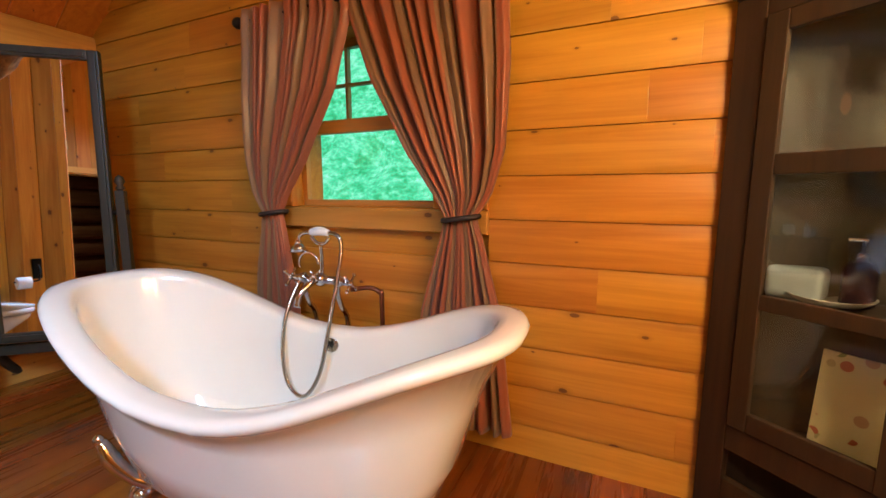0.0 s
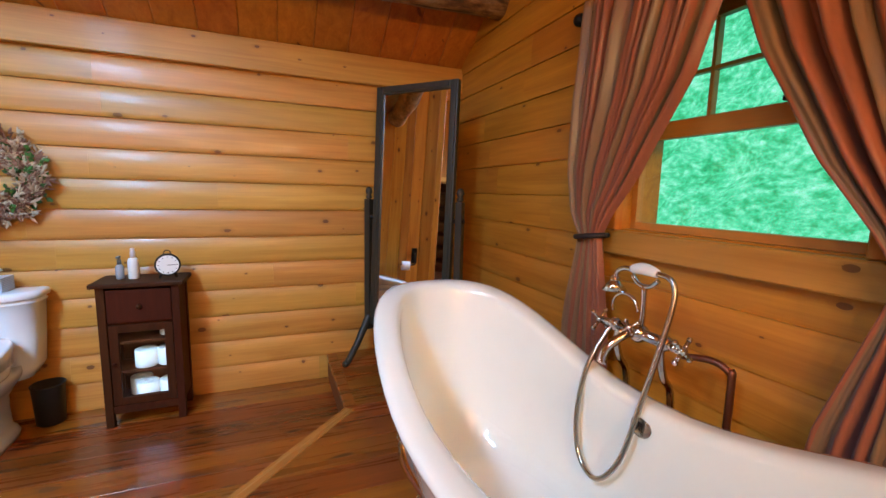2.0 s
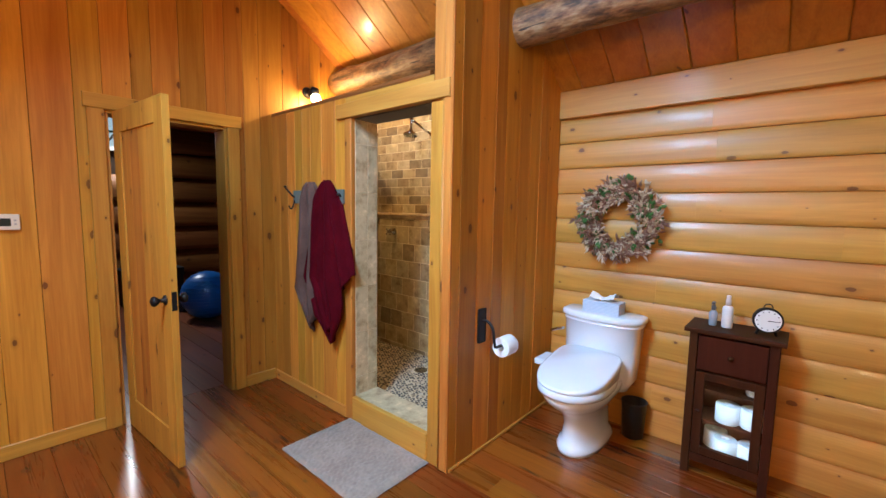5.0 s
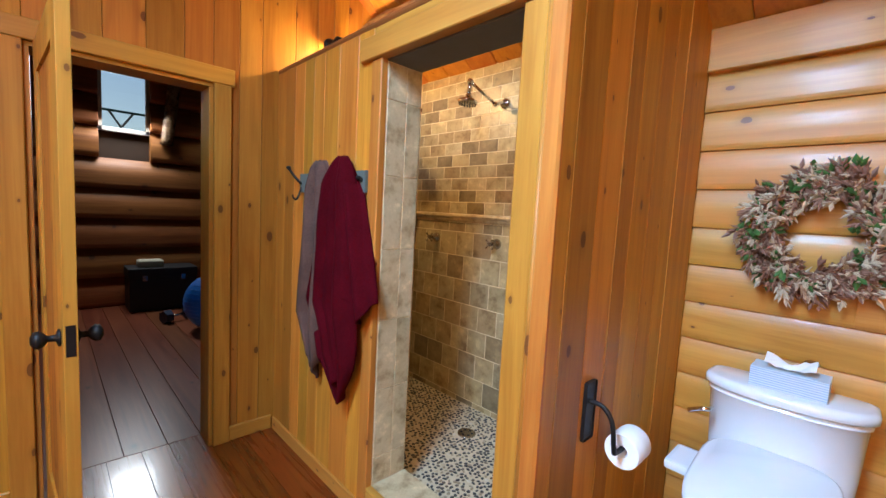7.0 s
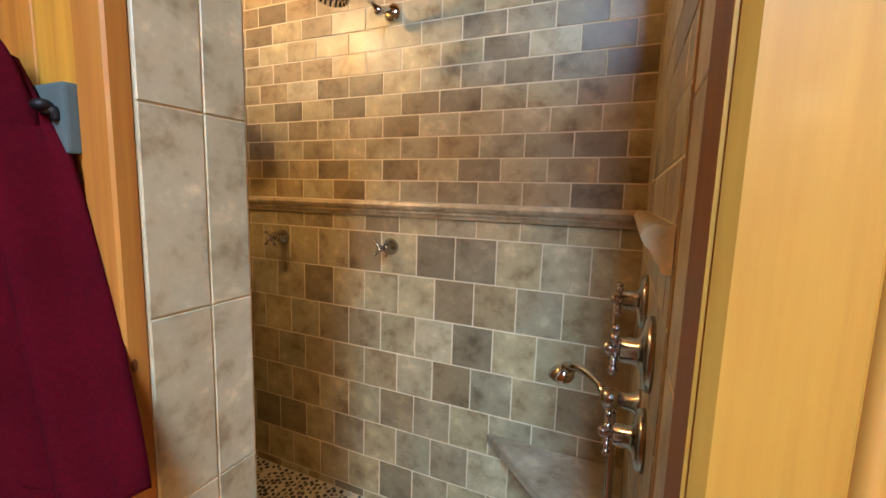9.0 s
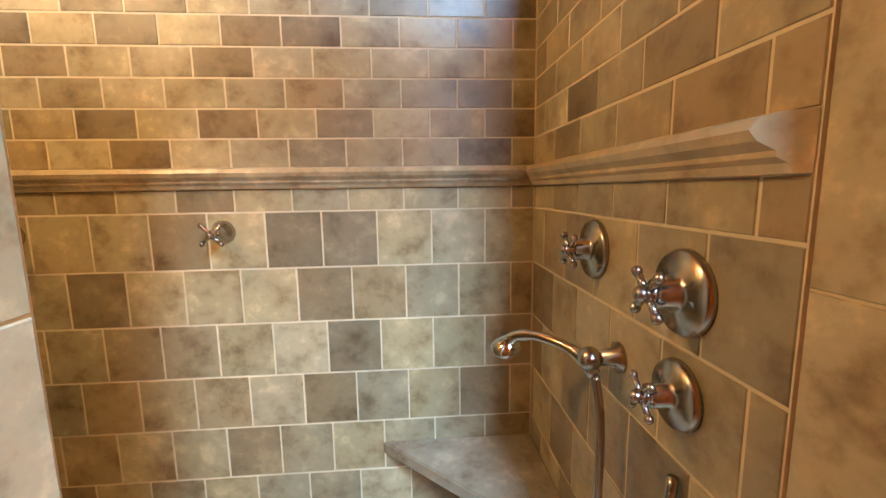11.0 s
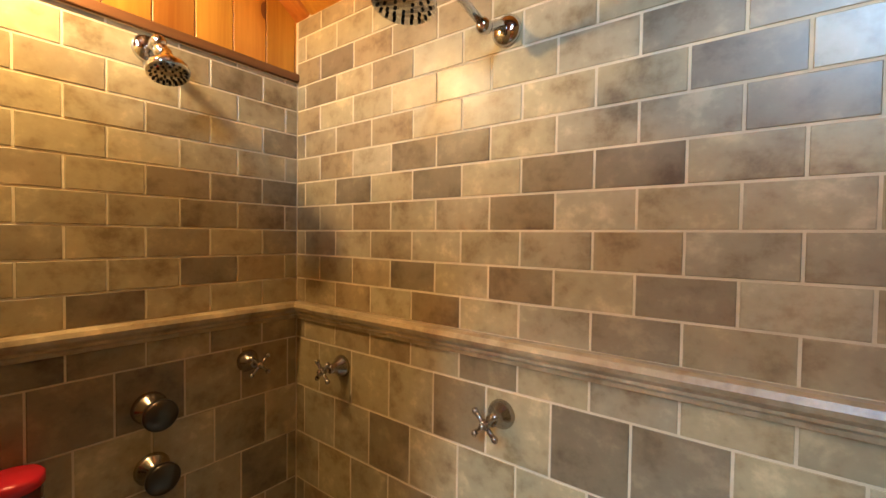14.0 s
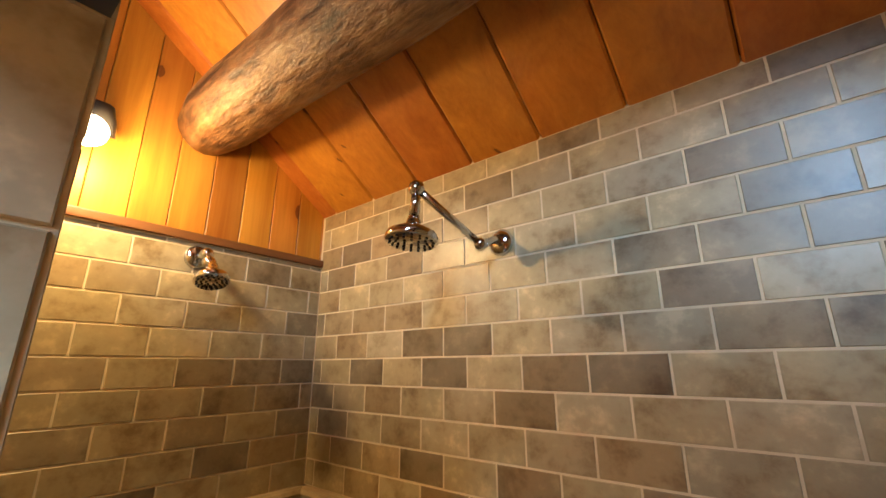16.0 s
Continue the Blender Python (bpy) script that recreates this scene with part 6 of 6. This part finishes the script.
def shower_head(name, base, out, elbow, top, face, down, r, label):
    t = thing(name, label, "shower head", loc=base)
    o = Vector(out)
    part("flange", lathe([(0.036, 0), (0.036, 0.004), (0.028, 0.014), (0.014, 0.02)], 24, basis((0, 0, 0), Vector((0, 0, 1)).cross(o), (0, 0, 1), o)), CHROME, t, smooth=True)
    bm = bmesh.new()
    tube(curve_points([o * 0.005, o * 0.035, *elbow], 5), 0.0105, 12, bm)
    ball(elbow[-1], 0.018, bm, 14)
    part("elbow", bm, CHROME, t, smooth=True)
    bm = cyl(elbow[-1], top, 0.0095)
    ball(top, 0.019, bm, 14)
    part("arm", bm, CHROME, t, smooth=True)
    d = Vector(down).normalized()
    face = Vector(face)
    u = d.orthogonal().normalized()
    h = part("head", lathe([(0.012, -0.055), (0.017, -0.035), (0.02, -0.028), (r * 0.55, -0.022), (r * 0.95, -0.008), (r, 0.0), (r, 0.008), (r * 0.95, 0.011), (0.0005, 0.011)], 36, basis(face, u, d.cross(u), d)), CHROME, t, smooth=True)
    bm = bmesh.new()
    cyl(top, face - d * 0.05, 0.010, 0.013, 12, bm)
    part("neck", bm, CHROME, t, smooth=True)
    bm = bmesh.new()
    for ring_r, cnt in ((0.3, 6), (0.58, 12), (0.82, 18)):
        for k in range(cnt):
            a = 2 * math.pi * k / cnt
            p = face + d * 0.0105 + (u * math.cos(a) + d.cross(u) * math.sin(a)) * r * ring_r
            cyl(p, p + d * 0.003, 0.0034, 0.003, 6, bm)
    tagged(part("nozzle_field", bm, BLACK_IRON, h), kind="stuff")
    return t


shower_head("overhead_shower", (TWX, -2.544, 2.078), (1, 0, 0), [(0.06, -0.004, -0.012), (0.085, -0.008, -0.022)], (0.275, -0.05, 0.075), (0.285, -0.052, -0.045), (0.12, 0, -1), 0.059, "round chrome shower head on an adjustable arm")
shower_head("wall_shower", (-2.69, TSY, 2.085), (0, 1, 0), [(0.0, 0.05, 0.008), (0.0, 0.075, -0.002)], (0.0, 0.095, -0.03), (0.0, 0.135, -0.085), (0.05, 0.4, -1), 0.046, "small chrome shower head on a short arm")
hs = thing("hand_shower", "chrome hand shower on a wall hook with a hose", "hand shower", loc=(-2.585, TNY, 1.015))
bm = lathe([(0.028, 0), (0.028, 0.005), (0.018, 0.012), (0.012, 0.05)], 22, basis((0, 0, 0), (-1, 0, 0), (0, 0, 1), (0, -1, 0)))
ball((0, -0.055, 0), 0.022, bm)
part("hook", bm, NICKEL, hs, smooth=True)
bm = tube(curve_points([(0.012, -0.05, -0.025), (-0.03, -0.075, 0.005), (-0.09, -0.12, 0.012), (-0.13, -0.15, 0.0), (-0.15, -0.165, -0.018)], 6), [0.012] * 7 + [0.010] * 8 + [0.012] * 6 + [0.015] * 4, 12)
lathe([(0.012, -0.02), (0.03, 0.0), (0.032, 0.01), (0.026, 0.016), (0.0005, 0.016)], 22, basis((-0.155, -0.17, -0.03), (0, 1, 0), Vector((-0.4, -0.3, -1)).normalized().cross(Vector((0, 1, 0))), Vector((-0.4, -0.3, -1)).normalized()), bm)
part("handset", bm, CHROME, hs, smooth=True)
part("hose", tube(curve_points([(0.012, -0.05, -0.025), (0.03, -0.045, -0.12), (0.035, -0.05, -0.35), (0.05, -0.07, -0.6), (0.10, -0.07, -0.68), (0.16, -0.05, -0.55), (0.18, -0.03, -0.30), (0.18, -0.01, -0.1)], 8), 0.008, 10), NICKEL, hs, "ribbed metal hose", True)

# corner shelf with a red jar
bm = bmesh.new()
tri = [(FRONT_IN - 0.006, TSY + 0.003), (FRONT_IN - 0.006, TSY + 0.26), (FRONT_IN - 0.27, TSY + 0.003)]
lo = [bm.verts.new((*p, 0.952)) for p in tri]
hi = [bm.verts.new((*p, 0.972)) for p in tri]
bm.faces.new(lo), bm.faces.new(hi[::-1])
for k in range(3):
    bm.faces.new((lo[k], lo[(k + 1) % 3], hi[(k + 1) % 3], hi[k]))
single("corner_shelf", bm, TILE_PALE, "small triangular stone shelf in the shower corner", "shelf")
jar = thing("shampoo_jar", "dark red jar with a bright red lid on the corner shelf", "jar", loc=(-2.425, TSY + 0.062, 0.972))
part("jar_body", lathe([(0.045, 0), (0.05, 0.005), (0.05, 0.10), (0.046, 0.108)], 26), plain("dark_red_plastic", (0.09, 0.01, 0.012), 0.25, vary=0.1, bump=0), jar, smooth=True)
part("jar_label", lathe([(0.0505, 0.03), (0.0508, 0.032), (0.0508, 0.08), (0.0505, 0.082)], 26), plain("pale_label", (0.5, 0.42, 0.35), 0.5, bump=0), jar, smooth=True)
part("lid", lathe([(0.05, 0.108), (0.054, 0.112), (0.054, 0.13), (0.05, 0.135), (0.0005, 0.136)], 26), plain("bright_red_plastic", (0.65, 0.02, 0.035), 0.25, vary=0.05, bump=0), jar, smooth=True)

# ---- room beyond the door ----
FAR = -7.45
back_walls = thing("wall_back_room", "dark log walls of the next room", "wall", kind="structure")
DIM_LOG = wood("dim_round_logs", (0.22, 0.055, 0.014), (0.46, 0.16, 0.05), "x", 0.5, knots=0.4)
WB_L, WB_R, WB_B, WB_T = -2.04, -1.53, 2.15, 2.92
z = 0.0
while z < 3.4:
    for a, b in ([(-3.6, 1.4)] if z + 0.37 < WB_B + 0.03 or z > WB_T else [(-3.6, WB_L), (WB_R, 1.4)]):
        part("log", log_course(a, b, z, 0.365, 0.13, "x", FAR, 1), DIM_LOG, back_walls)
    z += 0.365
bm = bmesh.new()
for lo, hi in (((-3.6, FAR - 0.15, -0.1), (WB_L, FAR, 3.5)), ((WB_R, FAR - 0.15, -0.1), (1.4, FAR, 3.5)), ((WB_L, FAR - 0.15, -0.1), (WB_R, FAR, WB_B)), ((WB_L, FAR - 0.15, WB_T), (WB_R, FAR, 3.5)),
               ((-3.7, FAR, -0.1), (-3.6, SY - 0.17, 3.5)), ((1.4, FAR, -0.1), (1.5, SY - 0.17, 3.5))):
    box(lo, hi, bm=bm)
part("wall_core", bm, WALL_DARK, back_walls)
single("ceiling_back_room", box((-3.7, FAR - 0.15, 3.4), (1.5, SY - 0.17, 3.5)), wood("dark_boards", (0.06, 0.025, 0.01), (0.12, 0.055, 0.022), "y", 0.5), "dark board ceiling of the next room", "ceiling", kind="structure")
back_floor = thing("floor_back_room", "worn purple-brown plank floor of the next room", "floor", kind="structure")
part("subfloor", box((-3.6, FAR, -0.1), (1.4, SY - 0.16, -0.012)), WALL_DARK, back_floor)
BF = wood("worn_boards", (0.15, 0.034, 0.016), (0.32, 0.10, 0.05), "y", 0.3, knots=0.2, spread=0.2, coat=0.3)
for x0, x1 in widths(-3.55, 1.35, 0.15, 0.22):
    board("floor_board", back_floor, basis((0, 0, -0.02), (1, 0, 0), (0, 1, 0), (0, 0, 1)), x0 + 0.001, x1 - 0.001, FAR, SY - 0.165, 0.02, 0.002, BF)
win2 = thing("window_2", "small window high in the dark log wall with blue sky", "window", kind="structure")
bm = bmesh.new()
for lo, hi in (((WB_L, FAR, WB_B), (WB_L + 0.04, FAR + 0.06, WB_T)), ((WB_R - 0.04, FAR, WB_B), (WB_R, FAR + 0.06, WB_T)), ((WB_L, FAR, WB_B), (WB_R, FAR + 0.06, WB_B + 0.05)), ((WB_L, FAR, WB_T - 0.03), (WB_R, FAR + 0.06, WB_T))):
    box(lo, hi, 0.004, bm=bm)
part("window_frame", bm, plain("pale_frame", (0.6, 0.55, 0.48), 0.5), win2)
part("pane", box((WB_L + 0.03, FAR - 0.05, WB_B + 0.03), (WB_R - 0.03, FAR - 0.045, WB_T - 0.02)), GLASS, win2).visible_shadow = False
for a, b in (((-1.25, 2.1), (-1.15, 3.2)), ((-2.2, 2.05), (-2.32, 3.1))):
    single("log_brace", tube(curve_points([(a[0], FAR + 0.16, a[1]), ((a[0] + b[0]) / 2, FAR + 0.17, (a[1] + b[1]) / 2), (b[0], FAR + 0.16, b[1])], 6), 0.07, 14), BARK, "peeled log brace on the dark wall", "beam", kind="structure", smooth=True)
for dx in (-1, 1):
    part("outer_brace", cyl((-1.79, FAR - 0.3, WB_B + 0.10), (-1.79 + dx * 0.13, FAR - 0.3, WB_B + 0.30), 0.014), plain("white_paint", (0.8, 0.8, 0.8), 0.5), win2)
part("outer_rail", cyl((WB_L - 0.2, FAR - 0.3, WB_B + 0.30), (WB_R + 0.2, FAR - 0.3, WB_B + 0.30), 0.016), plain("green_paint", (0.12, 0.3, 0.28), 0.5), win2)
n = Nodes("blue_vinyl")
n.set((0.008, 0.13, 0.45), 0.3)
gym = thing("exercise_ball", "shiny blue exercise ball on the floor", "exercise ball", loc=(-2.36, -5.72, 0.0))
part("ball", ball((0, 0, 0.3), 0.3, seg=40), n.mat, gym, smooth=True)
bm = bmesh.new()
for k in range(-6, 7):
    zz = 0.04 * k
    rr = math.sqrt(max(0.01, 0.3012 ** 2 - zz ** 2))
    tube([(rr * math.cos(a), rr * math.sin(a), 0.3 + zz) for a in np.linspace(0, 6.283, 40)], 0.0025, 6, bm)
part("grip_ribs", bm, n.mat, gym, smooth=True)
case = thing("black_trunk", "black trunk with metal corners against the log wall", "trunk", loc=(-2.1, -7.08, 0.0))
part("case_body", box((-0.35, -0.2, 0.0), (0.35, 0.2, 0.40), 0.012), plain("black_vinyl", (0.012, 0.012, 0.013), 0.5), case)
part("case_lid", box((-0.36, -0.21, 0.40), (0.36, 0.21, 0.52), 0.015), plain("black_vinyl_lid", (0.015, 0.015, 0.016), 0.5), case)
for x in (-0.2, 0.2):
    part("clasp", box((x - 0.025, 0.205, 0.37), (x + 0.025, 0.216, 0.44), 0.003), CHROME, case)
pad = single("folded_pad", box((-0.13, -0.09, 0.0), (0.13, 0.09, 0.09), 0.03, 3), plain("cream_foam", (0.5, 0.45, 0.33), 0.8), "cream folded pad on the black trunk", "pad", smooth=True, loc=(-1.98, -7.05, 0.52))
for k, (x, y) in enumerate(((-2.12, -6.25), (-2.30, -6.12))):
    db = thing("dumbbell", "dark blue hexagonal dumbbell lying on the floor", "dumbbell", "dumbbells on the floor", loc=(x, y, 0.0))
    db.rotation_euler = (0, 0, 0.4 + k)
    part("grip", cyl((-0.1, 0, 0.07), (0.1, 0, 0.07), 0.014), CHROME, db, smooth=True)
    for s_ in (-1, 1):
        part("weight", cyl((s_ * 0.09, 0, 0.07), (s_ * 0.17, 0, 0.07), 0.075, seg=6), plain("blue_rubber", (0.015, 0.03, 0.07), 0.45), db)
